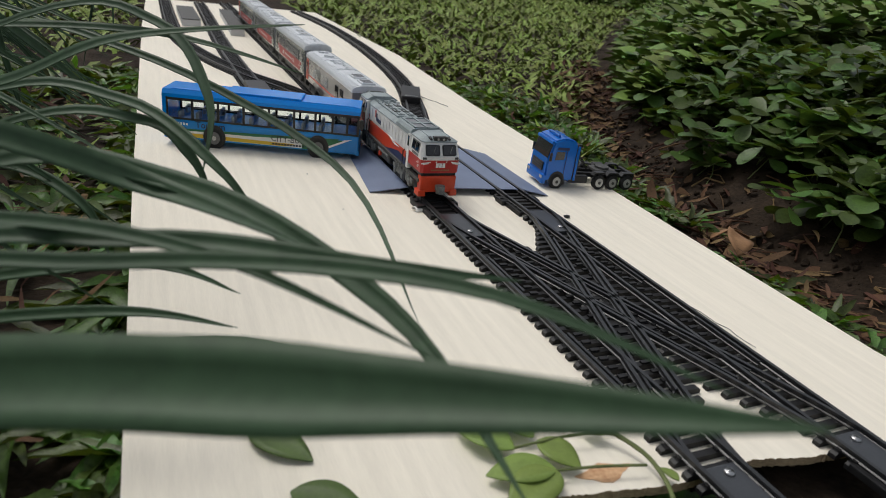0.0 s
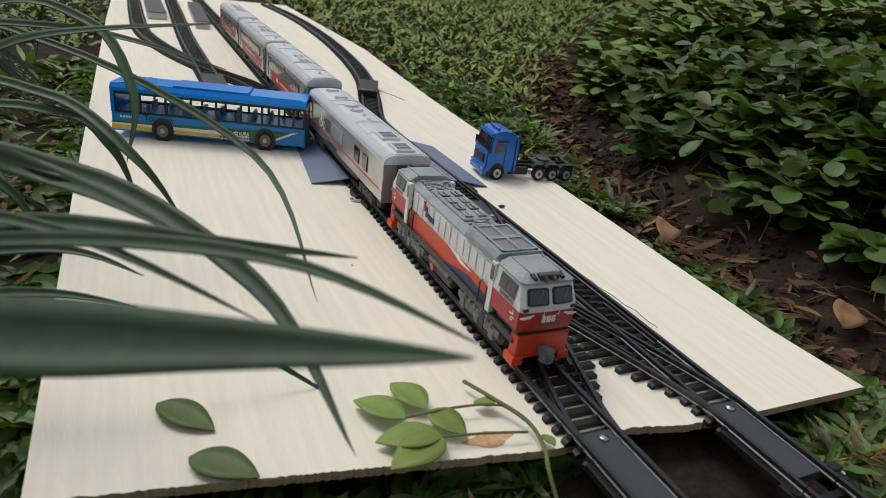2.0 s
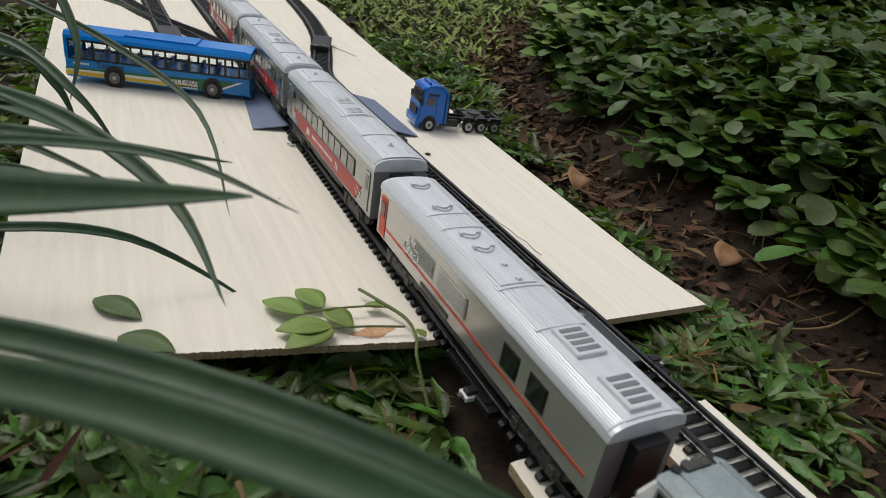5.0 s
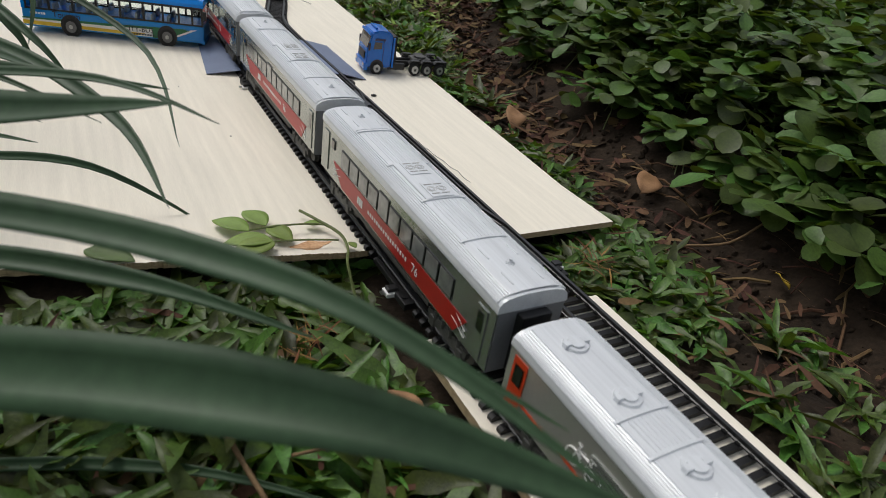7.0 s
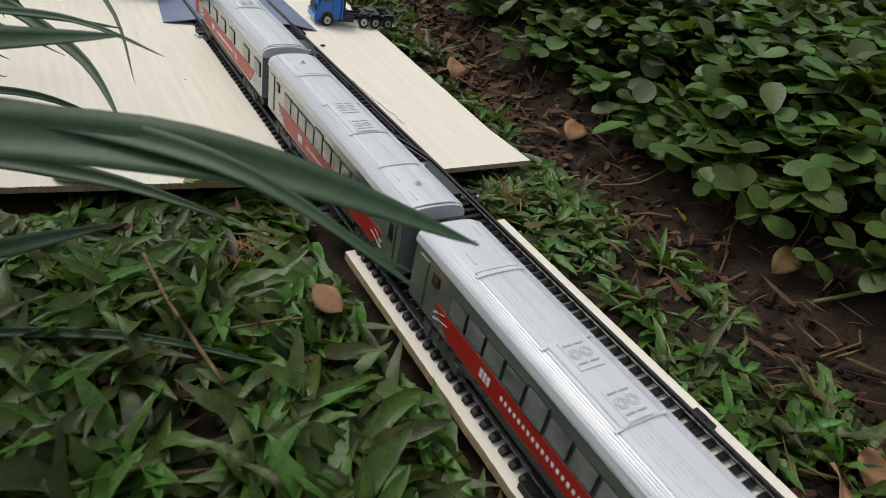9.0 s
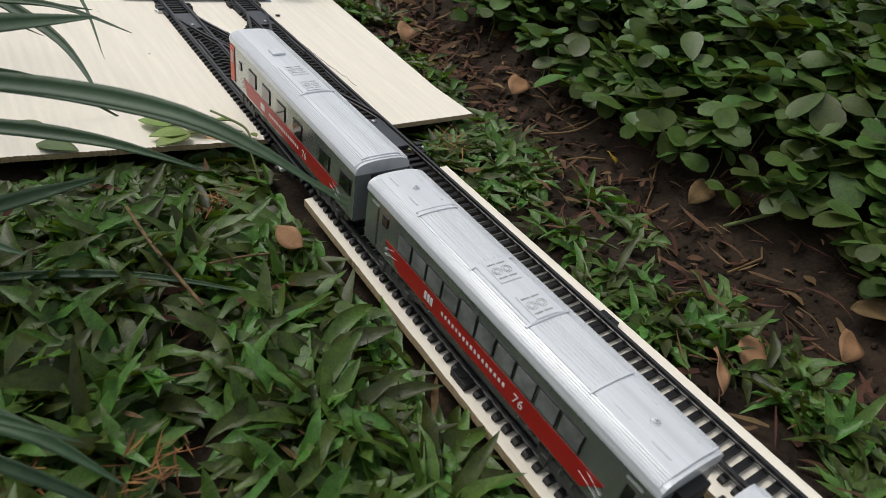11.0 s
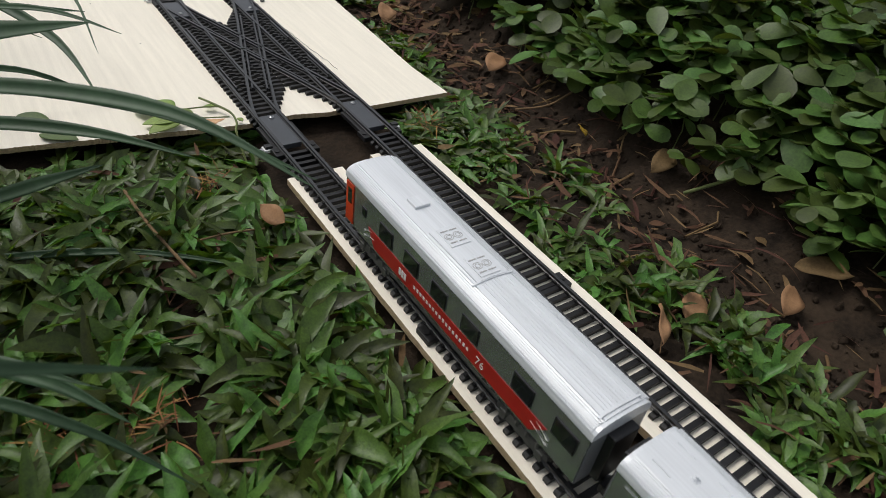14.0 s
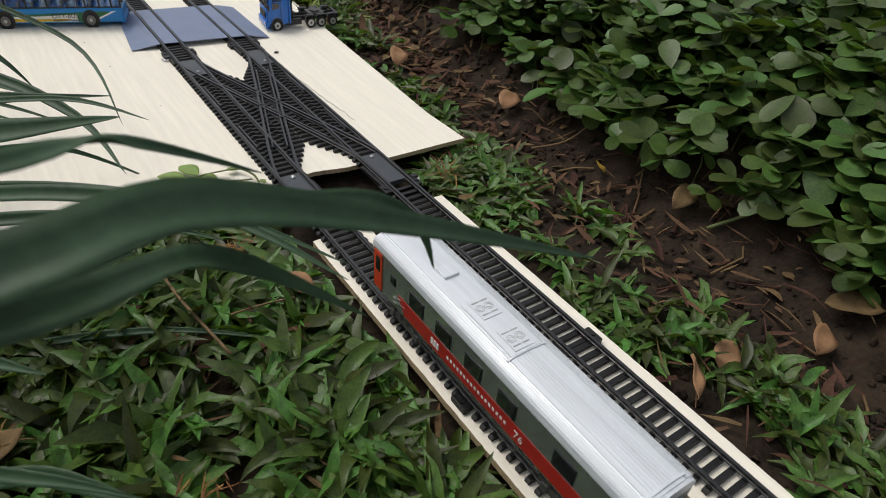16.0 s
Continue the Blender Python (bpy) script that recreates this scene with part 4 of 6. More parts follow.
def cab(parent, y, s):
    """A driving cab with a raked white front over red, its front towards s, reaching out 0.0242 from y."""
    def P(u):
        return y + s * u

    def hull(rows, name, mat, label=""):
        """Rings of (u of the flank, u of the front's middle, height, half width), joined upward and capped."""
        bm, rings = bmesh.new(), []
        for uf, um, z, w in rows:
            rings.append([bm.verts.new((px, P(pu), z)) for px, pu in ((-w, 0), (-w, uf), (-w * 0.86, um - 0.0006), (0, um), (w * 0.86, um - 0.0006), (w, uf), (w, 0))])
        for r, q in zip(rings, rings[1:]):
            for k in range(7):
                bm.faces.new((r[k], r[(k + 1) % 7], q[(k + 1) % 7], q[k]))
        bm.faces.new(rings[0])
        bm.faces.new(rings[-1])
        bmesh.ops.recalc_face_normals(bm, faces=bm.faces[:])
        return part(name, bm, mat, parent if name == "cab" else c, label)
    c = None
    c = hull(((0.0222, 0.0242, 0.0176, 0.0134), (0.0222, 0.0242, 0.0262, 0.0135)), "cab", RED, "red lower cab front")
    hull(((0.0222, 0.0242, 0.0262, 0.0135), (0.0222, 0.0242, 0.0282, 0.0135), (0.0182, 0.0203, 0.037, 0.0124)), "cab_upper", LOCOWHITE, "white upper cab")
    roof = hull(((0.0186, 0.0208, 0.037, 0.0128), (0.0184, 0.0206, 0.0376, 0.0127), (0.015, 0.0165, 0.0398, 0.0086), (0.0146, 0.016, 0.0401, 0.0076)), "cab_roof", LOCOGREY, "faceted grey cab roof")
    part("roof_ridge", boxed(-0.0076, -0.0072, min(P(0.0005), P(0.0165)), max(P(0.0005), P(0.0165)), 0.0398, 0.0405), LOCOGREY, roof)
    part("roof_ridge", boxed(0.0072, 0.0076, min(P(0.0005), P(0.0165)), max(P(0.0005), P(0.0165)), 0.0398, 0.0405), LOCOGREY, roof)

    def rounded(w, h, r, t):
        pts = []
        for cx, cz, a0 in ((w - r, h - r, 0), (-w + r, h - r, 90), (-w + r, -h + r, 180), (w - r, -h + r, 270)):
            pts += [(cx + r * math.cos(math.radians(a0 + k * 30)), cz + r * math.sin(math.radians(a0 + k * 30))) for k in range(4)]
        return prism(pts, -t, t)
    rake = math.degrees(math.atan2(0.0039, 0.0088))
    for sx in (-1, 1):
        m = Matrix.Translation((sx * 0.0058, P(0.0221), 0.0323)) @ pose(0, 0, 0, 0, 0, sx * s * -3) @ pose(0, 0, 0, s * rake)
        f = rounded(0.0049, 0.0036, 0.0011, 0.0005)
        f.transform(m)
        w = part("windscreen_frame", f, BLACK, c)
        g = rounded(0.0042, 0.0029, 0.0008, 0.0007)
        g.transform(m)
        part("windscreen", g, DARKGLASS, w)
        part("wiper", box(bmesh.new(), -0.00018, 0.00018, -0.0011, 0.0011, -0.0024, 0.0026, m=m @ pose(0.001, 0, 0, 0, 24)), BOGIEGREY, w)
        lean = math.degrees(math.atan2(0.0011, 0.0088))
        mm = Matrix.Translation((sx * 0.01302, P(0.0108), 0.0325)) @ pose(0, 0, 0, 0, -sx * lean)
        f = part("side_window_frame", box(bmesh.new(), -0.0003, 0.0003, -0.0066, 0.0066, -0.0034, 0.0034, m=mm), BOGIEGREY, c)
        for k in (-1, 1):
            part("pane", box(bmesh.new(), -0.0005, 0.0005, k * 0.0032 - 0.0026, k * 0.0032 + 0.0026, -0.0027, 0.0027, m=mm), DARKGLASS, f)
        part("side_grille", box(bmesh.new(), sx * 0.0135 - 0.0003, sx * 0.0135 + 0.0003, min(P(0.006), P(0.017)), max(P(0.006), P(0.017)), 0.0268, 0.0284), BOGIEGREY, c)
        part("cab_door", box(bmesh.new(), sx * 0.0126 - 0.0012, sx * 0.0126 + 0.0012, min(P(-0.0035), P(0.0)), max(P(-0.0035), P(0.0)), 0.0135, 0.0368), LOCOWHITE, c)
        part("door_window", box(bmesh.new(), sx * 0.0133 - 0.0007, sx * 0.0133 + 0.0007, min(P(-0.003), P(-0.0006)), max(P(-0.003), P(-0.0006)), 0.0288, 0.0355), DARKGLASS, c)
        lamp = part("headlamp", disc(bmesh.new(), 0.0012, 0.0014, pose(sx * 0.0019, P(0.0197), 0.0391, 90), 14), CHASSIS, c)
        part("lens", disc(bmesh.new(), 0.0008, 0.0004, pose(sx * 0.0019, P(0.0205), 0.0391, 90), 12), STEEL, lamp)
        part("horn", disc(bmesh.new(), 0.0013, 0.003, pose(sx * 0.0064, P(0.0182), 0.039, 90), 12, 0.0007), BLACK, c)
        part("marker_lamp", boxed(sx * 0.0112 - 0.0013, sx * 0.0112 + 0.0013, min(P(0.0226), P(0.0238)), max(P(0.0226), P(0.0238)), 0.0266, 0.0282, bevel=0.0003), CHASSIS, c)
        for k in range(2):
            part("cab_flash", box(bmesh.new(), -0.0032 + 0.0012 * k, 0.0032 - 0.0012 * k, -0.0002, 0.0002, -0.00035, 0.00035,
                                  m=Matrix.Translation((sx * 0.0104, P(0.0239), 0.0245 - 0.0006 * k)) @ pose(0, 0, 0, 0, sx * 8)), PAINTWHITE, c)
        part("handrail", tube([(sx * 0.0036, P(0.0242), 0.025), (sx * 0.0036, P(0.0254), 0.0252), (sx * 0.0036, P(0.0254), 0.0276), (sx * 0.0012, P(0.0256), 0.0278)], 0.00022, sides=5), PAINTWHITE, c)
        part("step", boxed(sx * 0.0113 - 0.0026, sx * 0.0113 + 0.0026, min(P(0.017), P(0.0245)), max(P(0.017), P(0.0245)), 0.0018, 0.0058, bevel=0.0005), ORANGE, c)
        lettering("76", 0.0046, on_side(sx * 0.01365, P(0.0175), 0.0222, 1 if sx < 0 else -1) @ pose(0, 0, 0, 0, 0, -60), PAINTWHITE, c)
    part("lamp_panel", boxed(-0.0046, 0.0046, min(P(0.0165), P(0.0196)), max(P(0.0165), P(0.0196)), 0.0378, 0.0406, bevel=0.0005), CHASSIS, c)
    for k in range(3):
        part("emblem", boxed(-0.0033 + k * 0.0023, -0.0015 + k * 0.0023, min(P(0.0238), P(0.0245)), max(P(0.0238), P(0.0245)), 0.0214, 0.0243), PAINTWHITE, c, "white emblem bars")
    for k in range(11):
        part("letter_bar", boxed(-0.0063 + k * 0.00118, -0.0055 + k * 0.00118, min(P(0.0234), P(0.0244)), max(P(0.0234), P(0.0244)), 0.0192, 0.0201), TANLEAF, c)
    part("buffer_gap", boxed(-0.0122, 0.0122, min(P(0.004), P(0.0224)), max(P(0.004), P(0.0224)), 0.0152, 0.0177), BLACK, c)
    part("buffer_beam", boxed(-0.0126, 0.0126, min(P(0.018), P(0.0236)), max(P(0.018), P(0.0236)), 0.0042, 0.0154, bevel=0.0007), ORANGE, c, "orange-red buffer beam")
    bm = boxed(-0.0022, 0.0022, min(P(0.0234), P(0.0285)), max(P(0.0234), P(0.0285)), 0.006, 0.0098, bevel=0.0006)
    disc(bm, 0.0029, 0.0052, pose(0, P(0.0282), 0.0078), 16)
    part("coupler", bm, BOGIEGREY, c, "dull grey knuckle coupler")


def locomotive():
    L = 0.1515
    t = thing("diesel_locomotive", label="white, red and orange toy diesel locomotive with a grey roof", category="model locomotive")
    cab(t, 0.0245, -1)
    cab(t, L - 0.0245, 1)
    h, a, b = 0.0112, 0.0285, L - 0.0285
    part("hood", boxed(-h, h, a, b, 0.0125, 0.0345, bevel=0.0004), LOCOWHITE, t, "weathered white hood")
    part("hood_roof", prism([(-h - 0.0003, 0.0343), (h + 0.0003, 0.0343), (h + 0.0003, 0.035), (h - 0.003, 0.0374), (-h + 0.003, 0.0374), (-h - 0.0003, 0.035)], a - 0.0045, b + 0.0045), LOCOGREY, t, "grey weathered hood roof")
    part("walkway", boxed(-0.0134, 0.0134, 0.004, L - 0.004, 0.0105, 0.0128, bevel=0.0003), CHASSIS, t)
    part("frame", boxed(-0.0085, 0.0085, 0.006, L - 0.006, 0.0075, 0.0106), BLACK, t)
    for s in (-1, 1):
        def skin(name, pts, mat, lift, label=""):
            x = s * (h + 0.0001)
            return part(name, plate(pts, min(x, x + s * lift), max(x, x + s * lift)), mat, t, label)
        skin("orange_flash", [(a, 0.0127), (b, 0.0127), (b, 0.0228), (0.085, 0.0226), (0.05, 0.0222), (a, 0.0222)], ORANGE, 0.0003, "sweeping orange side flash")
        skin("blue_flash", [(a + 0.003, 0.0127), (0.078, 0.0127), (0.064, 0.0158), (0.05, 0.0182), (a + 0.003, 0.0172)], NAVY, 0.0006, "dark blue side flash")
        skin("white_flash", [(0.048, 0.0212), (0.058, 0.0203), (0.074, 0.0236), (0.056, 0.0218)], PAINTWHITE, 0.0007, "white side flash")
        y = a + 0.003
        for k in range(13):
            w = 0.0058 if k % 3 else 0.0048
            skin("hood_door", [(y, 0.0242), (y + w, 0.0242), (y + w, 0.033), (y, 0.033)], LOCOWHITE, 0.0004)
            y += w + 0.0015
        # anniversary emblem as plain shapes
        for dy, z0, z1, mat in ((0, 0.0285, 0.0335, RED), (-0.003, 0.0262, 0.0318, NAVY), (-0.0062, 0.0258, 0.0286, NAVY), (-0.0088, 0.0258, 0.0286, NAVY), (-0.0114, 0.0258, 0.0286, NAVY)):
            skin("emblem", [(0.104 + dy, z0), (0.106 + dy, z0), (0.1067 + dy, z1), (0.1047 + dy, z1)], mat, 0.0008)
        for ya in (a + 0.001, a + 0.0075, b - 0.001, b - 0.0075):
            part("handrail", tube([(s * 0.0133, ya, 0.0128), (s * 0.0133, ya, 0.0225), (s * 0.0118, ya, 0.0235)], 0.0004, sides=5), BLACK, t, "black grab rail")
        part("step_ladder", boxed(s * 0.0128 - 0.0008, s * 0.0128 + 0.0008, a - 0.001, a + 0.004, 0.003, 0.0106), BLACK, t)
        part("step_ladder", boxed(s * 0.0128 - 0.0008, s * 0.0128 + 0.0008, b - 0.004, b + 0.001, 0.003, 0.0106), BLACK, t)
        part("fuel_tank", boxed(s * 0.0105 - 0.002, s * 0.0105 + 0.002, 0.064, 0.092, 0.0035, 0.0102, bevel=0.0012), CHASSIS, t)
        part("air_tank", tube([(s * 0.0122, 0.066, 0.0088), (s * 0.0122, 0.09, 0.0088)], 0.0015, sides=10), BOGIEGREY, t)
        part("red_filler", disc(bmesh.new(), 0.0019, 0.0025, pose(s * 0.0128, 0.084, 0.0062, 0, 90), 12), ORANGE, t, "round red filler cap")
    # roof equipment: radiator box, ribbed walk and exhaust
    r = part("radiator_box", prism([(-0.0122, 0.0352), (0.0122, 0.0352), (0.0122, 0.0376), (0.0108, 0.0398), (-0.0108, 0.0398), (-0.0122, 0.0376)], 0.0278, 0.0575), LOCOGREY, t, "grey winged radiator box")
    for y0, y1 in ((0.0296, 0.042), (0.0434, 0.0558)):
        part("radiator_mesh", boxed(-0.0078, 0.0078, y0, y1, 0.0392, 0.04), ENDGREY, r)
        for x in (-0.0084, 0.0084, 0.0):
            part("radiator_bar", boxed(x - 0.0006, x + 0.0006, y0 - 0.0006, y1 + 0.0006, 0.0394, 0.0408), LOCOGREY, r)
        for yy in (y0, y1):
            part("radiator_bar", boxed(-0.009, 0.009, yy - 0.0006, yy + 0.0006, 0.0394, 0.0406), LOCOGREY, r)
    part("radiator_lip", boxed(-0.0124, 0.0124, 0.0268, 0.0284, 0.0362, 0.0372), LOCOGREY, r)
    w = part("roof_walk", boxed(-0.0078, 0.0078, 0.068, 0.1085, 0.0372, 0.0386, bevel=0.0004), LOCOGREY, t)
    for k in range(4):
        y = 0.0705 + k * 0.0092
        for s in (-1, 1):
            bm = boxed(s * 0.0036 - 0.0022, s * 0.0036 + 0.0022, y, y + 0.0007, 0.0384, 0.0394)
            box(bm, s * 0.0036 - 0.0022, s * 0.0036 - 0.0016, y, y + 0.0066, 0.0384, 0.0394)
            box(bm, s * 0.0036 + 0.0004, s * 0.0036 + 0.001, y, y + 0.0066, 0.0384, 0.0394)
            part("roof_rib", bm, BOGIEGREY if k % 2 else LOCOGREY, w)
    rng = random.Random(8)
    for y0, y1, n in ((0.1095, 0.1245, 40), (0.0585, 0.0672, 22)):
        bm = bmesh.new()
        for k in range(n):
            x, y = rng.uniform(-0.0075, 0.0075), rng.uniform(y0, y1)
            q = rng.uniform(0.0005, 0.0014)
            box(bm, x - q, x + q, y - q * 0.8, y + q * 0.8, 0.0366, 0.0378 + rng.uniform(0, 0.0014))
        tagged(part("exhaust_detail", bm, LOCOGREY, t), kind="stuff")
    bogie(t, 0.034, 0.04, BOGIEGREY, 3, 0.0122)
    bogie(t, L - 0.034, 0.04, BOGIEGREY, 3, 0.0122)
    return t


# ---- road vehicles ----
def wheel(parent, x, y, r, w, hub=HUB, name="wheel"):
    """A wheel whose axle lies along x."""
    e = bmesh.new()
    disc(e, r, w, pose(x, y, r, 0, 90), 24)
    bmesh.ops.bevel(e, geom=[g for g in e.edges if len(g.link_faces) == 2 and g.calc_face_angle(0) > 1], offset=r * 0.12, segments=2, affect="EDGES")
    wh = part(name, e, TYRE, parent)
    s = -1 if x < 0 else 1
    h = disc(bmesh.new(), r * 0.62, w * 0.2, pose(x + s * w * 0.45, y, r, 0, 90), 20)
    for k in range(8):
        a = k * math.pi / 4
        disc(h, r * 0.09, w * 0.25, pose(x + s * w * 0.48, y + r * 0.42 * math.cos(a), r + r * 0.42 * math.sin(a), 0, 90), 6)
    rim = part("rim", h, hub, wh)
    part("hub_cap", disc(bmesh.new(), r * 0.22, w * 0.35, pose(x + s * w * 0.48, y, r, 0, 90), 12), CHASSIS if hub is HUB else HUB, rim)
    return wh


def build_bus():
    """Front faces +x in its own space: the body runs along y and is turned when placed."""
    L, h, H = 0.156, 0.0175, 0.039
    t = thing("city_bus", -0.0875, 0.4005, 0.0, -109.0, "blue toy city bus with white, yellow and green stripes", "toy bus")
    # own space: front at +y
    a, b = -L / 2, L / 2
    low = part("lower_body", boxed(-h, h, a, b, 0.0045, 0.0185, bevel=0.0012), BUSLOW, t, "blue lower body")
    roofp = prism([(-h, 0.0335), (h, 0.0335), (h, 0.036), (h - 0.0025, 0.0388), (-h + 0.0025, 0.0388), (-h, 0.036)], a, b)
    part("roof", roofp, BUSBLUE, t, "glossy sky-blue roof")
    part("roof_pod", boxed(-h + 0.006, h - 0.004, -0.03, 0.03, 0.0385, 0.0405, bevel=0.0008), BUSBLUE, t)
    part("roof_rib", boxed(h - 0.0045, h - 0.0035, a + 0.006, b - 0.004, 0.0375, 0.0392), BUSBLUE, t)
    part("floor", boxed(-h + 0.001, h - 0.001, a + 0.001, b - 0.001, 0.0075, 0.0085), SEAT, t)
    part("rear_panel", boxed(-h, h, a, a + 0.003, 0.0185, 0.0335), BUSBLUE, t)
    for s in (-1, 1):
        x = s * h
        x0, x1 = min(x, x - s * 0.0008), max(x, x - s * 0.0008)
        for y in (a + 0.0035, a + 0.023, a + 0.043, a + 0.063, a + 0.083, a + 0.103, a + 0.12, a + 0.134, a + 0.146, b - 0.0012):
            part("window_post", boxed(x0, x1, y - 0.0009, y + 0.0009, 0.0183, 0.0337), BLACK, t)
        part("upper_rail", boxed(x0, x1, a + 0.003, b - 0.001, 0.0318, 0.0336), BLACK, t)
        part("lower_rail", boxed(x0, x1, a + 0.003, b - 0.001, 0.0183, 0.0196), BLACK, t)
        part("slider_rail", boxed(x0, x1, a + 0.02, a + 0.104, 0.0276, 0.0282), BLACK, t)
        part("side_glazing", boxed(x - s * 0.0012 - 0.0001, x - s * 0.0012 + 0.0001, a + 0.003, b - 0.001, 0.0185, 0.0335), PANE, t)
        o0, o1 = min(x + s * 0.0001, x + s * 0.0004), max(x + s * 0.0001, x + s * 0.0004)
        part("white_stripe", plate([(a, 0.0062), (b - 0.046, 0.0058), (b - 0.046, 0.0135), (b - 0.085, 0.0118), (a, 0.0112)], o0, o1), PAINTWHITE, t, "white side stripe")
        q0, q1 = min(x + s * 0.0002, x + s * 0.0006), max(x + s * 0.0002, x + s * 0.0006)
        part("yellow_stripe", plate([(a, 0.0064), (b - 0.06, 0.0062), (b - 0.052, 0.0084), (a, 0.0095)], q0, q1), YELLOW, t, "yellow side stripe")
        part("green_stripe", plate([(a, 0.0108), (b - 0.085, 0.0112), (b - 0.018, 0.0136), (b - 0.016, 0.0152), (b - 0.085, 0.0132), (a, 0.0118)], q0, q1), GREENP, t, "green side stripe")
        part("green_stripe", plate([(b - 0.046, 0.0056), (b - 0.034, 0.0056), (b - 0.012, 0.0145), (b - 0.03, 0.014), (b - 0.046, 0.0125)], q0, q1), GREENP, t, "green side stripe")
        part("white_flash", plate([(b - 0.034, 0.0056), (b - 0.03, 0.0056), (b - 0.006, 0.0155), (b - 0.012, 0.0148)], q0, q1), PAINTWHITE, t)
        xs = x + s * 0.0008
        m = on_side(xs, b - 0.058, 0.0112, 1 if s < 0 else -1)
        lettering("CITY-BUS", 0.0062, m, BLACK, t)
        lettering("Tourism", 0.0068, on_side(xs, a + 0.037, 0.0157, 1 if s < 0 else -1), BLACK, t)
        for k in range(6):
            part("letter_bar", boxed(min(xs, xs + s * 0.0001), max(xs, xs + s * 0.0001), a + 0.007 + k * 0.0022, a + 0.0085 + k * 0.0022, 0.0148, 0.0165), PAINTWHITE, t)
        for k in range(11):
            part("letter_bar", boxed(min(xs, xs + s * 0.0001), max(xs, xs + s * 0.0001), b - 0.07 + k * 0.0024, b - 0.0684 + k * 0.0024, 0.0068, 0.0081), BLACK, t)
        for y in (a + 0.04, b - 0.033):
            part("wheel_arch", disc(bmesh.new(), 0.0088, 0.0012, pose(x + s * 0.0002, y, 0.0078, 0, 90), 24), BLACK, t)
            wheel(t, s * (h - 0.001), y, 0.0074, 0.005, BUSRIM)
        part("mirror", boxed(s * (h + 0.0006) - 0.001, s * (h + 0.0006) + 0.001, b, b + 0.003, 0.024, 0.031, bevel=0.0005), BLACK, t)
    part("windscreen", boxed(-h + 0.001, h - 0.001, b - 0.001, b - 0.0006, 0.0185, 0.0335), PANE, t)
    part("bumper", boxed(-h - 0.0003, h + 0.0003, b - 0.002, b + 0.0008, 0.004, 0.0075, bevel=0.0006), BUSLOW, t)
    for k in range(9):
        for s in (-1, 1):
            bm = boxed(s * 0.0095 - 0.005, s * 0.0095 + 0.005, a + 0.012 + k * 0.014, a + 0.02 + k * 0.014, 0.0085, 0.0155, bevel=0.0006)
            box(bm, s * 0.0095 - 0.005, s * 0.0095 + 0.005, a + 0.0105 + k * 0.014, a + 0.013 + k * 0.014, 0.0085, 0.0235, 0.0008)
            part("seat", bm, SEAT, t)
    return t


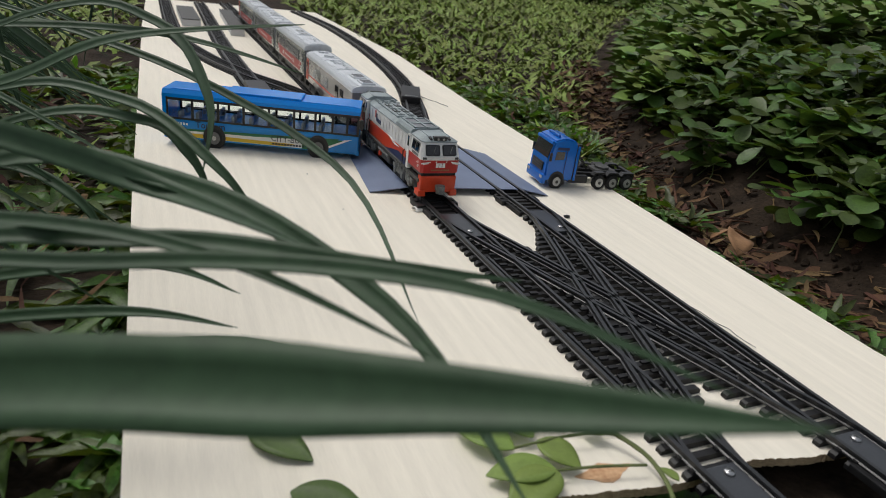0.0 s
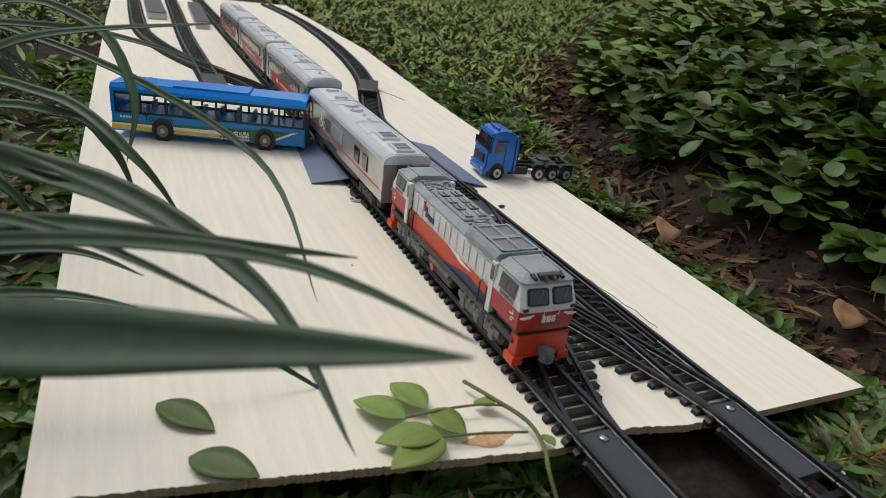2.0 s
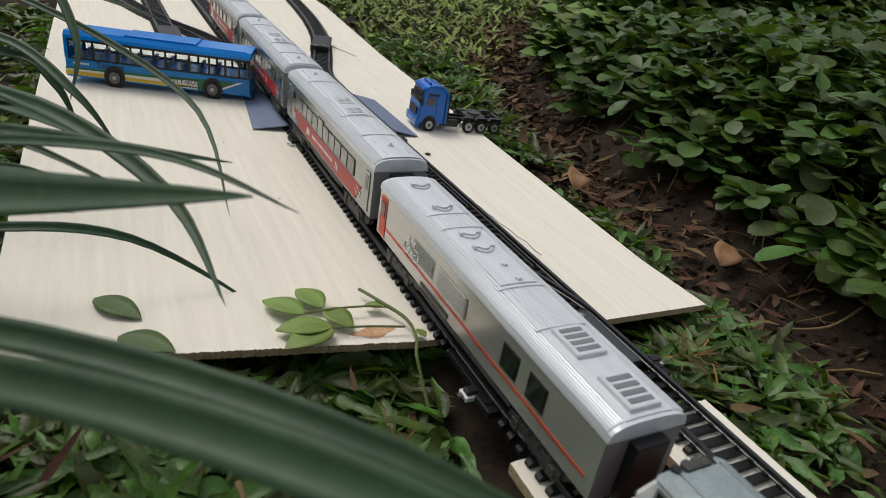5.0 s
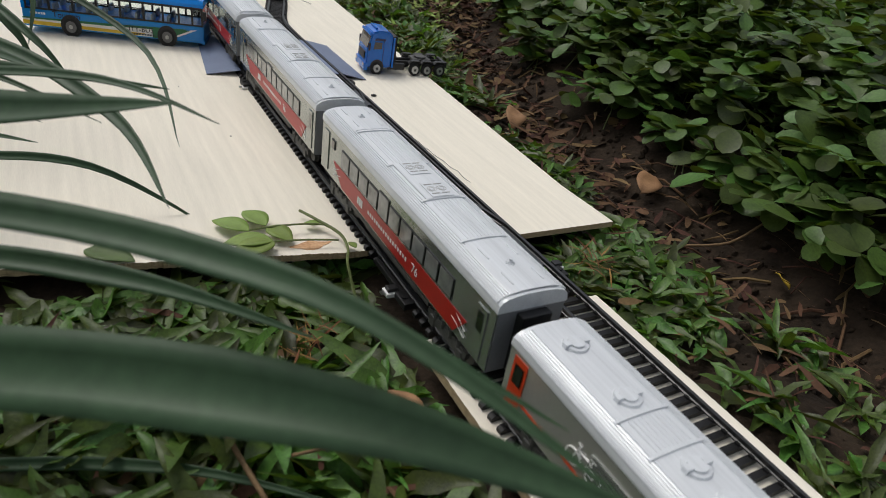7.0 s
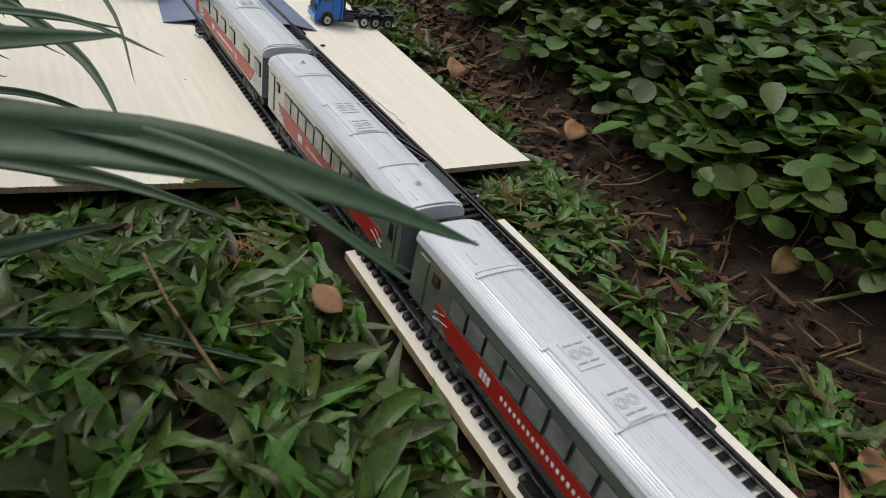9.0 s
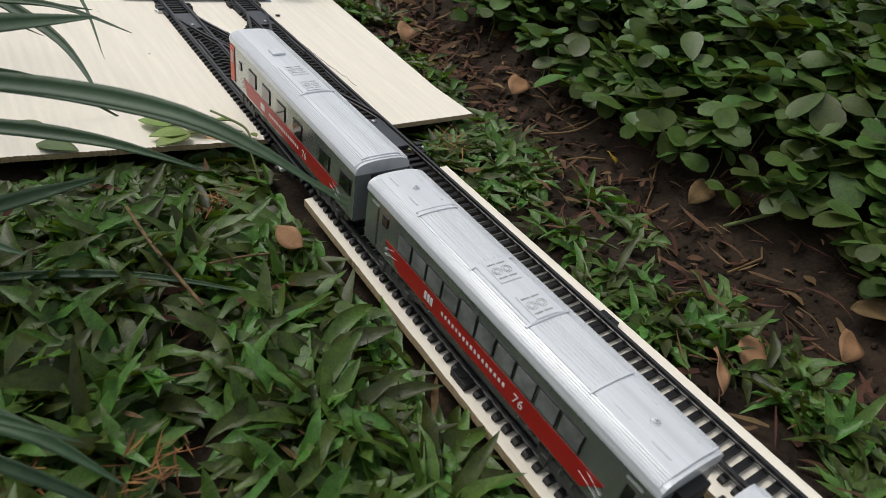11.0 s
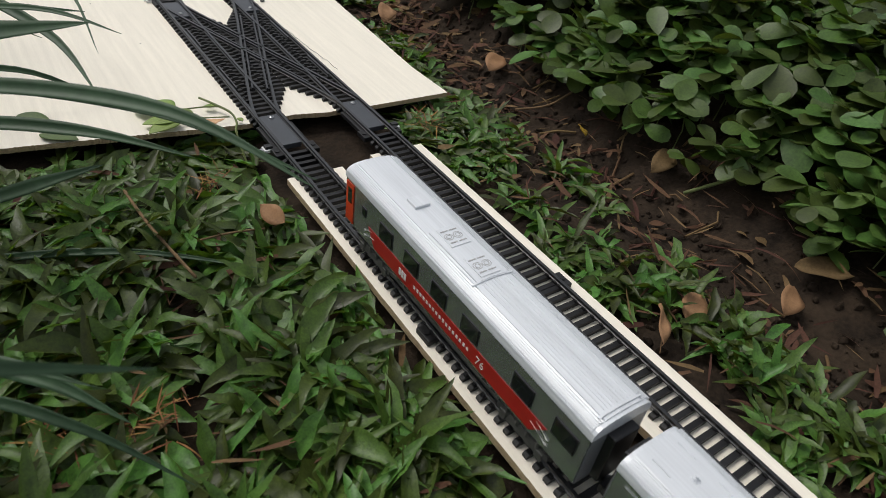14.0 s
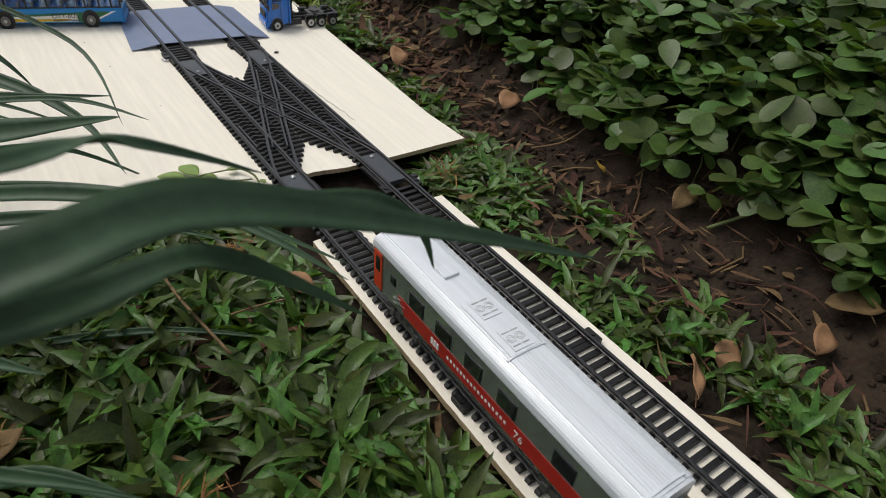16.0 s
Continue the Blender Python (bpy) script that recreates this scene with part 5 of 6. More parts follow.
def build_truck():
    """Own space: front towards -y; turned when placed."""
    t = thing("tractor_truck", 0.1475, 0.3, 0.0, -97.0, "bright blue toy four-axle tractor truck without its trailer", "toy truck")
    h = 0.0148
    side = [(-0.0475, 0.0062), (-0.0205, 0.0062), (-0.0205, 0.0355), (-0.0245, 0.0385), (-0.034, 0.0395), (-0.0425, 0.0372), (-0.0468, 0.0215)]
    bm = plate(side, -h, h)
    bmesh.ops.bevel(bm, geom=bm.edges[:], offset=0.0011, segments=2, affect="EDGES")
    c = part("cab", bm, TRUCKBLUE, t, "glossy blue cab")
    rk = math.degrees(math.atan2(0.0043, 0.0157))
    m = Matrix.Translation((0, -0.0449, 0.0285)) @ pose(0, 0, 0, -rk)
    part("windscreen", box(bmesh.new(), -h + 0.0015, h - 0.0015, -0.0006, 0.0006, -0.0052, 0.0062, 0.0004, m=m), DARKGLASS, c)
    part("sun_visor", box(bmesh.new(), -h + 0.0008, h - 0.0008, -0.0018, 0.001, 0.0058, 0.0084, 0.0005, m=m), TRUCKBLUE, c)
    part("grille", boxed(-0.0095, 0.0095, -0.0482, -0.046, 0.0125, 0.0192, bevel=0.0004), BLACK, c)
    for k in range(3):
        part("grille_bar", boxed(-0.009, 0.009, -0.0485, -0.0481, 0.0135 + k * 0.0019, 0.0141 + k * 0.0019), CHASSIS, c)
    part("bumper", boxed(-h - 0.0003, h + 0.0003, -0.0492, -0.0455, 0.0035, 0.0105, bevel=0.0009), TRUCKBLUE, c)
    for s in (-1, 1):
        x = s * (h + 0.0001)
        a, b = min(x, x + s * 0.0003), max(x, x + s * 0.0003)
        part("side_window", plate([(-0.0405, 0.0225), (-0.0318, 0.0235), (-0.0318, 0.0292), (-0.0395, 0.0292)], a, b), DARKGLASS, c)
        part("upper_vent", plate([(-0.0395, 0.0305), (-0.0285, 0.0305), (-0.0285, 0.0325), (-0.039, 0.0325)], a, b), NAVY, c)
        part("door_seam", plate([(-0.0302, 0.0105), (-0.0298, 0.0105), (-0.0298, 0.032), (-0.0302, 0.032)], a, b), NAVY, c)
        part("side_skirt", boxed(min(x, x + s * 0.0008), max(x, x + s * 0.0008), -0.0205, -0.0185, 0.007, 0.034), TRUCKBLUE, c)
        part("headlamp", boxed(s * 0.0118 - 0.0022, s * 0.0118 + 0.0022, -0.0494, -0.0488, 0.0075, 0.0098), HUB, c)
        part("mirror", boxed(s * (h + 0.0015) - 0.0008, s * (h + 0.0015) + 0.0008, -0.0462, -0.0442, 0.022, 0.0285, bevel=0.0004), BLACK, c)
        for k, y in enumerate((-0.0355, 0.006, 0.0195, 0.034)):
            wheel(t, s * (h - 0.0012), y, 0.0058, 0.0048)
        part("arch", disc(bmesh.new(), 0.0072, 0.0012, pose(s * (h - 0.0004), -0.0355, 0.0066, 0, 90), 22), BLACK, c)
        part("chassis_rail", boxed(s * 0.0052 - 0.0012, s * 0.0052 + 0.0012, -0.022, 0.0405, 0.0075, 0.011), BLACK, t)
        part("exhaust_pipe", tube([(s * 0.0105, -0.016, 0.0105), (s * 0.0105, -0.016, 0.0345)], 0.0012, sides=10), HUB if s < 0 else BLACK, t)
        for y in (0.006, 0.0195, 0.034):
            part("mudguard", plate([(y - 0.0066, 0.0112), (y - 0.0045, 0.0138), (y + 0.0045, 0.0138), (y + 0.0066, 0.0112), (y + 0.0058, 0.0112), (y + 0.004, 0.0128), (y - 0.004, 0.0128), (y - 0.0058, 0.0112)],
                                  s * 0.0125 - 0.0026, s * 0.0125 + 0.0026), BLACK, t)
        part("tank", boxed(s * 0.0118 - 0.0024, s * 0.0118 + 0.0024, -0.0235, -0.005, 0.0045, 0.0105, bevel=0.001), BLACK, t)
    part("engine_cover", boxed(-0.011, 0.011, -0.0195, -0.0145, 0.0085, 0.034, bevel=0.0008), BLACK, t)
    bm = boxed(-0.0075, 0.0075, 0.006, 0.026, 0.0112, 0.0135, bevel=0.0006)
    disc(bm, 0.0062, 0.0016, pose(0, 0.016, 0.0143), 18)
    part("fifth_wheel", bm, CHASSIS, t)
    part("tail_beam", boxed(-0.011, 0.011, 0.0395, 0.043, 0.0075, 0.0125, bevel=0.0005), BLACK, t)
    for k in range(3):
        part("air_line", tube([(-0.003 + k * 0.003, -0.0145, 0.028), (-0.003 + k * 0.003, -0.006, 0.02), (-0.002 + k * 0.002, 0.0, 0.0125)], 0.0004, sides=5), BLACK, t)
    part("roof_beacon_bar", boxed(-0.009, 0.009, -0.0375, -0.0355, 0.0388, 0.0408, bevel=0.0004), TRUCKBLUE, c)
    return t


build_ground()
build_boards()
build_crossing()
build_track()
bus = build_bus()
resize(bus, 1.0, 0.935, 1.06)
truck = build_truck()
resize(truck, 1.0, 0.9, 1.0)
loco = locomotive()
cars = [coach("power"), coach("saloon")]
resize(cars[0], 1.0, 1.0, 0.885)
cars.append(copy_thing(cars[1], pose(0, 0, 0)))
cars.append(coach("last"))
build_grass()
build_groundcover()


# ---- strap-leaved plant beside the board ----
def strap_leaf(parent, a, b, c, width):
    """One arching leaf: it leaves the clump, passes through a and b and ends at the tip c."""
    a, b, c = Vector(a), Vector(b), Vector(c)
    width *= 1.0 if width > 0.0115 else 0.74
    root = Vector((a.x - 0.22, a.y + 0.05, max(-0.02, a.z - 0.1)))
    pts = smooth_path([tuple(root), tuple(a + (a - b) * 0.3 + Vector((-0.05, 0.01, -0.012))), tuple(a), tuple(b), tuple(c)], 7)
    bm = bmesh.new()
    rings = []
    n = len(pts) - 1
    for i, p in enumerate(pts):
        d = (Vector(pts[min(i + 1, n)]) - Vector(pts[max(i - 1, 0)])).normalized()
        side = d.cross(Vector((-0.3, -0.55, 0.78)))
        side = (side.normalized() if side.length > 0.05 else Vector((1, 0, 0)))
        up = side.cross(d)
        t = i / n
        w = width * min(1.0, 0.55 + 1.2 * t, (1 - t) * 3.2 + 0.02) / 2
        p = Vector(p)
        rings.append([bm.verts.new(p + side * (s * w) + up * (abs(s) ** 1.5 * w * 0.45 - th)) for th in (0, 0.00035) for s in (-1, -0.5, 0, 0.5, 1)])
    for r, q in zip(rings, rings[1:]):
        for k in range(4):
            bm.faces.new((r[k], r[k + 1], q[k + 1], q[k]))
            bm.faces.new((r[5 + k + 1], r[5 + k], q[5 + k], q[5 + k + 1]))
        bm.faces.new((r[0], q[0], q[5], r[5]))
        bm.faces.new((r[9], q[9], q[4], r[4]))
    part("leaf", bm, BLADE, parent, smooth=True)


def build_swaying_leaves():
    t = thing("strap_leaf_tuft", label="springy dark-green strap leaves swinging over the track", category="plant")
    strap_leaf(t, (-0.1607, -0.28, 0.1897), (-0.1159, -0.2668, 0.1799), (-0.0169, -0.2798, 0.1367), 0.0116)
    strap_leaf(t, (-0.1548, -0.2801, 0.1801), (-0.1196, -0.2513, 0.1562), (-0.0789, -0.2478, 0.1154), 0.01)
    strap_leaf(t, (-0.1536, -0.2586, 0.1963), (-0.1319, -0.2331, 0.1821), (-0.0973, -0.2195, 0.1574), 0.0064)
    strap_leaf(t, (-0.0937, -0.2526, 0.1664), (-0.0668, -0.252, 0.1507), (-0.0609, -0.2565, 0.1334), 0.0064)
    return t


def build_dipping_leaf():
    t = thing("strap_leaf_shoot", label="single broad dark-green strap leaf bobbing over the grass", category="plant")
    strap_leaf(t, (-0.1654, -0.1248, 0.0805), (-0.0960, -0.1709, 0.0888), (-0.0473, -0.2132, 0.0834), 0.0155)
    return t


def build_strap_plant():
    t = thing("strap_leaf_plant", label="clump of long dark-green arching strap leaves", category="plant")
    strap_leaf(t, (-0.1990, -0.0208, 0.0888), (-0.1463, -0.0497, 0.0992), (-0.1101, -0.0810, 0.1120), 0.0125)
    strap_leaf(t, (-0.2191, 0.0734, 0.1003), (-0.1681, 0.0657, 0.0852), (-0.1404, 0.0092, 0.0920), 0.0105)
    strap_leaf(t, (-0.2134, 0.0409, 0.0890), (-0.1639, 0.0074, 0.0943), (-0.1254, -0.0222, 0.0842), 0.0045)
    strap_leaf(t, (-0.1770, 0.0108, 0.0907), (-0.1248, -0.0254, 0.1001), (-0.0944, -0.0588, 0.0970), 0.0048)
    strap_leaf(t, (-0.2342, 0.1114, 0.0388), (-0.1743, 0.0891, 0.0523), (-0.1467, 0.0734, 0.0477), 0.0055)
    strap_leaf(t, (-0.2315, 0.0955, 0.0336), (-0.1794, 0.0752, 0.0438), (-0.1491, 0.0604, 0.0435), 0.0055)
    strap_leaf(t, (-0.1766, 0.2319, 0.0943), (-0.0978, 0.1546, 0.0637), (-0.0903, 0.0623, 0.0373), 0.0055)
    strap_leaf(t, (-0.1641, 0.2214, 0.1089), (-0.1458, 0.1870, 0.0832), (-0.1506, 0.1643, 0.0573), 0.0065)
    strap_leaf(t, (-0.1736, 0.1732, 0.0765), (-0.1551, 0.1583, 0.0654), (-0.1471, 0.1447, 0.0463), 0.0065)
    strap_leaf(t, (-0.1796, 0.1796, 0.0831), (-0.1469, 0.1424, 0.0666), (-0.1305, 0.1235, 0.0454), 0.0065)
    strap_leaf(t, (-0.2211, 0.1784, 0.0878), (-0.1783, 0.1671, 0.1087), (-0.1127, 0.1521, 0.1207), 0.0070)
    strap_leaf(t, (-0.2335, 0.2517, 0.0990), (-0.1620, 0.2181, 0.1045), (-0.1055, 0.1852, 0.0961), 0.0060)
    strap_leaf(t, (-0.2322, 0.2228, 0.0425), (-0.1997, 0.2004, 0.0306), (-0.1892, 0.1840, 0.0085), 0.0070)
    strap_leaf(t, (-0.1635, 0.0654, 0.0868), (-0.1201, 0.0135, 0.0728), (-0.1083, -0.0382, 0.0583), 0.0085)
    strap_leaf(t, (-0.1898, 0.0725, 0.0333), (-0.1299, 0.0700, 0.0259), (-0.0739, 0.0562, -0.0108), 0.0060)
    strap_leaf(t, (-0.1732, 0.0194, 0.0912), (-0.1333, -0.0043, 0.0943), (-0.1022, -0.0123, 0.0921), 0.0055)
    strap_leaf(t, (-0.1675, -0.0812, 0.0912), (-0.0996, -0.1371, 0.0942), (-0.0532, -0.1901, 0.0813), 0.0075)
    strap_leaf(t, (-0.1743, -0.0663, 0.0668), (-0.1231, -0.0978, 0.0693), (-0.0845, -0.1270, 0.0635), 0.0090)
    strap_leaf(t, (-0.1635, -0.1102, 0.1035), (-0.1014, -0.1648, 0.1086), (-0.0660, -0.2143, 0.0962), 0.0090)
    strap_leaf(t, (-0.1845, -0.0757, -0.0028), (-0.1172, -0.1061, 0.0028), (-0.0647, -0.1488, 0.0052), 0.0055)
    strap_leaf(t, (-0.1767, -0.0820, 0.0329), (-0.1424, -0.0961, 0.0467), (-0.1201, -0.1053, 0.0556), 0.0095)
    strap_leaf(t, (-0.1894, -0.1982, 0.0488), (-0.1644, -0.2180, 0.0493), (-0.1442, -0.2423, 0.0411), 0.0090)
    strap_leaf(t, (-0.1944, -0.1954, 0.0308), (-0.1602, -0.2249, 0.0291), (-0.1305, -0.2535, 0.0080), 0.0060)
    strap_leaf(t, (-0.2037, -0.1995, 0.0617), (-0.1749, -0.2193, 0.0643), (-0.1507, -0.2405, 0.0617), 0.0070)
    rng = random.Random(21)
    for _ in range(80):
        y = rng.uniform(0.0, 0.62)
        tip = Vector((min(-0.178, -0.225 + rng.gauss(0, 0.03)), y, rng.uniform(0.0, 0.09)))
        base = Vector((-0.33 + rng.gauss(0, 0.04), y + rng.uniform(-0.06, 0.1), rng.uniform(0.06, 0.13)))
        strap_leaf(t, base, (base + tip) / 2 + Vector((0, 0, rng.uniform(0.005, 0.03))), tip, rng.uniform(0.004, 0.008))
    # unseen leaves farther left, added to shade the grass
    for _ in range(150):
        y = rng.uniform(-0.75, 0.55)
        base = Vector((-0.55 + rng.gauss(0, 0.08), y, rng.uniform(0.12, 0.34)))
        tip = Vector((base.x + rng.uniform(-0.12, 0.17), y + rng.gauss(0, 0.1), rng.uniform(0.02, 0.24)))
        strap_leaf(t, base, (base + tip) / 2 + Vector((0, 0, rng.uniform(0.02, 0.06))), tip, rng.uniform(0.008, 0.013))


# ---- leaves and litter lying on things ----
def leaf_blade(length, width, cup=0.06, wavy=0.0):
    """A pointed oval leaf with some thickness, from its stalk at the origin along +x, midrib sunk."""
    bm = bmesh.new()
    n = 12
    rings = []
    for i in range(n + 1):
        t = i / n
        w = width / 2 * max(0.02, math.sin(math.pi * t ** 0.85)) ** 0.8
        z = -cup * length * (t - 0.5) ** 2 * 2 + cup * length * 0.5
        ring = []
        for th in (0, 0.0004):
            for s in (-1, -0.5, 0, 0.5, 1):
                ring.append(bm.verts.new((t * length, s * w, z + abs(s) * w * 0.18 + wavy * math.sin(t * 9 + s * 2) * length * 0.03 - th)))
        rings.append(ring)
    for r, q in zip(rings, rings[1:]):
        for k in range(4):
            bm.faces.new((r[k], r[k + 1], q[k + 1], q[k]))
            bm.faces.new((r[6 + k], r[5 + k], q[5 + k], q[6 + k]))
        bm.faces.new((r[0], q[0], q[5], r[5]))
        bm.faces.new((r[9], q[9], q[4], r[4]))
    bmesh.ops.recalc_face_normals(bm, faces=bm.faces[:])
    return bm


def lay(name, mat, start, end, width, label, rx=0, ry=0, cup=0.06, wavy=0.0, category="leaf"):
    """A single leaf lying from start to end."""
    a, b = Vector(start), Vector(end)
    ob = mesh_object(name, leaf_blade((b - a).length, width, cup, wavy), mat, smooth=True)
    ob.matrix_basis = Matrix.Translation(a) @ (b - a).to_track_quat("X", "Z").to_matrix().to_4x4() @ pose(0, 0, 0, rx)
    return tagged(ob, label, category)


def build_small_things():
    # two picked leaves on the board
    lay("fallen_leaf", PICKED, (-0.1455, 0.0648, 0.0012), (-0.1285, 0.0452, 0.0012), 0.0125, "small dark-green leaf lying on the plywood")
    lay("fallen_leaf", PICKED, (-0.1375, 0.0345, 0.0012), (-0.1179, 0.0196, 0.0012), 0.0135, "small dark-green leaf lying on the plywood")
    # sprig with paired leaflets, half on the board
    s = thing("leafy_sprig", label="yellow-green leafy sprig lying over the board's edge", category="sprig")
    for a, b, w in (((-0.0644, 0.0301), (-0.0791, 0.0462), 0.0125), ((-0.0551, 0.0335), (-0.0621, 0.0527), 0.0125), ((-0.0547, 0.0318), (-0.0461, 0.0170), 0.012),
                    ((-0.0556, 0.0180), (-0.0785, 0.0227), 0.013), ((-0.0553, 0.0165), (-0.0777, 0.0091), 0.0145), ((-0.028, 0.0284), (-0.035, 0.0336), 0.0055),
                    ((-0.018, 0.0021), (-0.0188, 0.0098), 0.004)):
        va, vb = Vector((*a, 0.0042)), Vector((*b, 0.003))
        ob = part("leaflet", leaf_blade((vb - va).length, w, 0.08), SPRIG, s, smooth=True)
        ob.matrix_basis = Matrix.Translation(va) @ (vb - va).to_track_quat("X", "Z").to_matrix().to_4x4()
    for pts, r in ((((-0.0644, 0.0305, 0.0042), (-0.045, 0.03, 0.005), (-0.0274, 0.0273, 0.0045), (-0.0215, 0.0168, 0.004)), 0.0005),
                   (((-0.0559, 0.0175, 0.004), (-0.04, 0.0145, 0.0045), (-0.0239, 0.0112, 0.004)), 0.0005),
                   (((-0.0338, 0.0453, 0.004), (-0.0285, 0.032, 0.005), (-0.0215, 0.0168, 0.0045), (-0.0215, 0.004, 0.003), (-0.0256, -0.007, 0.001), (-0.026, -0.024, -0.012)), 0.0008)):
        part("stem", tube(smooth_path(list(pts), 5), r, sides=6), STEM, s)
    # reddish stain on the sawn corner
    bm = slab([(-0.0369 + 0.010 * math.cos(a) * (1 + 0.25 * math.sin(3 * a)), 0.0155 + 0.0035 * math.sin(a) * (1 + 0.3 * math.cos(4 * a))) for a in [k * 0.314 for k in range(20)]], 0.00005, 0.00025)
    tagged(mesh_object("resin_stain", bm, STAIN), "reddish-brown knot stain in the plywood face", "stain")
    # brown, orange and yellow leaves on the ground
    def drop(x, y, ang, L, w, mat, label, tilt=10, lift=0.006, cup=0.12, z=None):
        h = (ground_z(x, y) + lift) if z is None else z
        a = Vector((x, y, h)) - Vector((math.cos(ang), math.sin(ang), 0)) * L / 2
        b = a + Vector((math.cos(ang), math.sin(ang), 0.1)) * L
        lay("dry_leaf", mat, a, b, w, label, tilt, 0, cup, 1.0)
    drop(-0.0426, -0.1096, 1.9, 0.02, 0.0115, TANLEAF, "round orange-tan fallen leaf standing in the grass", -35, z=0.006, cup=0.02)
    drop(0.2756, -0.1385, 0.2, 0.036, 0.018, DEAD, "large curled reddish-brown dead leaf on the soil", 20, 0.008, 0.3)
    drop(0.1461, -0.2697, 0.35, 0.026, 0.017, TANLEAF, "tan dry leaf lying on bare soil", 15, 0.008)
    drop(0.2732, 0.0809, 0.5, 0.034, 0.022, TANLEAF, "tan curled dry leaf on dark soil", 15, 0.01, 0.2)
    drop(0.262, -0.06, 1.2, 0.017, 0.009, YELLOWLEAF, "small yellow leaf on the soil", 30, 0.01)
    drop(0.268, -0.285, -0.9, 0.036, 0.02, DEAD, "large brown papery dead leaf on the soil", 10, 0.01)
    drop(0.235, -0.285, 0.4, 0.03, 0.017, TANLEAF, "pale brown crumpled dead leaf", 25, 0.01, 0.25)
    drop(0.112, -0.272, 0.8, 0.03, 0.008, TANLEAF, "pale folded dry leaf in the grass", 30, 0.01)
    drop(-0.115, -0.112, -0.2, 0.024, 0.014, DEAD, "brown dead leaf under the grass blades", 5, 0.014)
    drop(-0.2, -0.14, 0.5, 0.030, 0.015, DEAD, "brown dead leaf under the grass blades", 5, 0.015)
    drop(0.205, 0.19, 0.9, 0.036, 0.02, TANLEAF, "pale brown curled dead leaf beside the board", 20, 0.012, 0.3)
    drop(0.23, 0.215, -0.4, 0.03, 0.018, TANLEAF, "pale brown curled dead leaf beside the board", -20, 0.012, 0.3)
    drop(0.19, 0.13, 2.4, 0.018, 0.012, PICKED, "small green leaf on the soil beside the board", 8, 0.006)
    for pts, r, label, mat in ((((-0.108, -0.058, 0.004), (-0.104, -0.095, 0.003), (-0.095, -0.14, 0.0)), 0.0009, "thin dry twig lying across the grass", TWIG),
                               (((-0.086, -0.115, 0.002), (-0.07, -0.118, 0.004), (-0.05, -0.117, 0.0)), 0.0006, "thin dry twig lying across the grass", TWIG),
                               (((0.268, -0.17, -0.03), (0.305, -0.188, -0.03), (0.345, -0.195, -0.022)), 0.0015, "straight green stick on the soil", STEM),
                               (((0.235, 0.0, -0.035), (0.265, -0.012, -0.03), (0.3, -0.01, -0.028)), 0.001, "thin brown root on the soil", TWIG)):
        pts = [(x, y, max(z + 0.004, ground_z(x, y) + (0.016 if x < 0.1 else 0.006))) for x, y, z in pts]
        tagged(mesh_object("twig", tube(smooth_path(pts, 5), r, sides=7), mat, smooth=True), label, "twig")
    # a dark thread along the track, and scraps
    rng = random.Random(5)
    pts = [(0.0775 + 0.009 * k / 22 + rng.gauss(0, 0.0007), 0.19 - 0.125 * k / 22, 0.0007) for k in range(23)]
    tagged(mesh_object("thread", tube(pts, 0.00016, sides=4), BLACK), "thin dark thread lying on the plywood", "thread")
    pts = [(0.142 - 0.02 * k / 8 + rng.gauss(0, 0.001), 0.565 + 0.06 * k / 8, 0.0007) for k in range(9)]
    tagged(mesh_object("thread", tube(pts, 0.0003, sides=4), BLACK), "thin dark thread lying on the plywood", "thread")
    for x, y, r in ((0.0875, 0.231, 0.0022), (-0.128, 0.62, 0.004), (-0.07, 0.33, 0.0006), (-0.045, 0.16, 0.0006), (-0.062, 0.26, 0.0005)):
        bm = bmesh.new()
        bmesh.ops.create_icosphere(bm, subdivisions=1, radius=r, matrix=Matrix.Translation((x, y, r * 0.45)) @ Matrix.Diagonal((1.2, 0.9, 0.5, 1)))
        tagged(mesh_object("scrap", bm, BLACK), "tiny black plastic scrap on the plywood", "scrap")
    # contact clips with white insulators beside the joints
    for x, y, rz in ((0.0805, -0.0375, 0), (-0.0145, -0.0345, 0), (-0.0125, 0.2535, 0)):
        t = thing("contact_clip", x, y, 0.0, rz, "small white and metal contact clip at the track joint", "track clip", "contact clips")
        part("base", boxed(-0.0035, 0.0035, -0.0032, 0.0032, 0.0, 0.0022, bevel=0.0005), PAINTWHITE, t)
        part("spring", boxed(-0.0026, 0.0026, -0.002, 0.002, 0.0022, 0.0042, bevel=0.0005), BLACK, t)
        part("tongue", boxed(-0.0055, -0.0032, -0.0012, 0.0012, 0.0012, 0.002), STEEL, t)
    # low white platforms at the far sidings
    for x, y, rz, L, w in ((-0.028, 1.2, -2, 0.3, 0.022), (-0.1, 1.24, 0, 0.22, 0.03)):
        t = thing("platform", x, y, 0.0, rz, "low grey-white model station platform on the board", "model platform", "platforms")
        part("slab", boxed(-w / 2, w / 2, -L / 2, L / 2, 0.0, 0.011, bevel=0.001), CARD, t)
        part("edge_strip", boxed(-w / 2 - 0.0006, w / 2 + 0.0006, -L / 2 - 0.0006, L / 2 + 0.0006, 0.0112, 0.0122), CHASSIS, t)


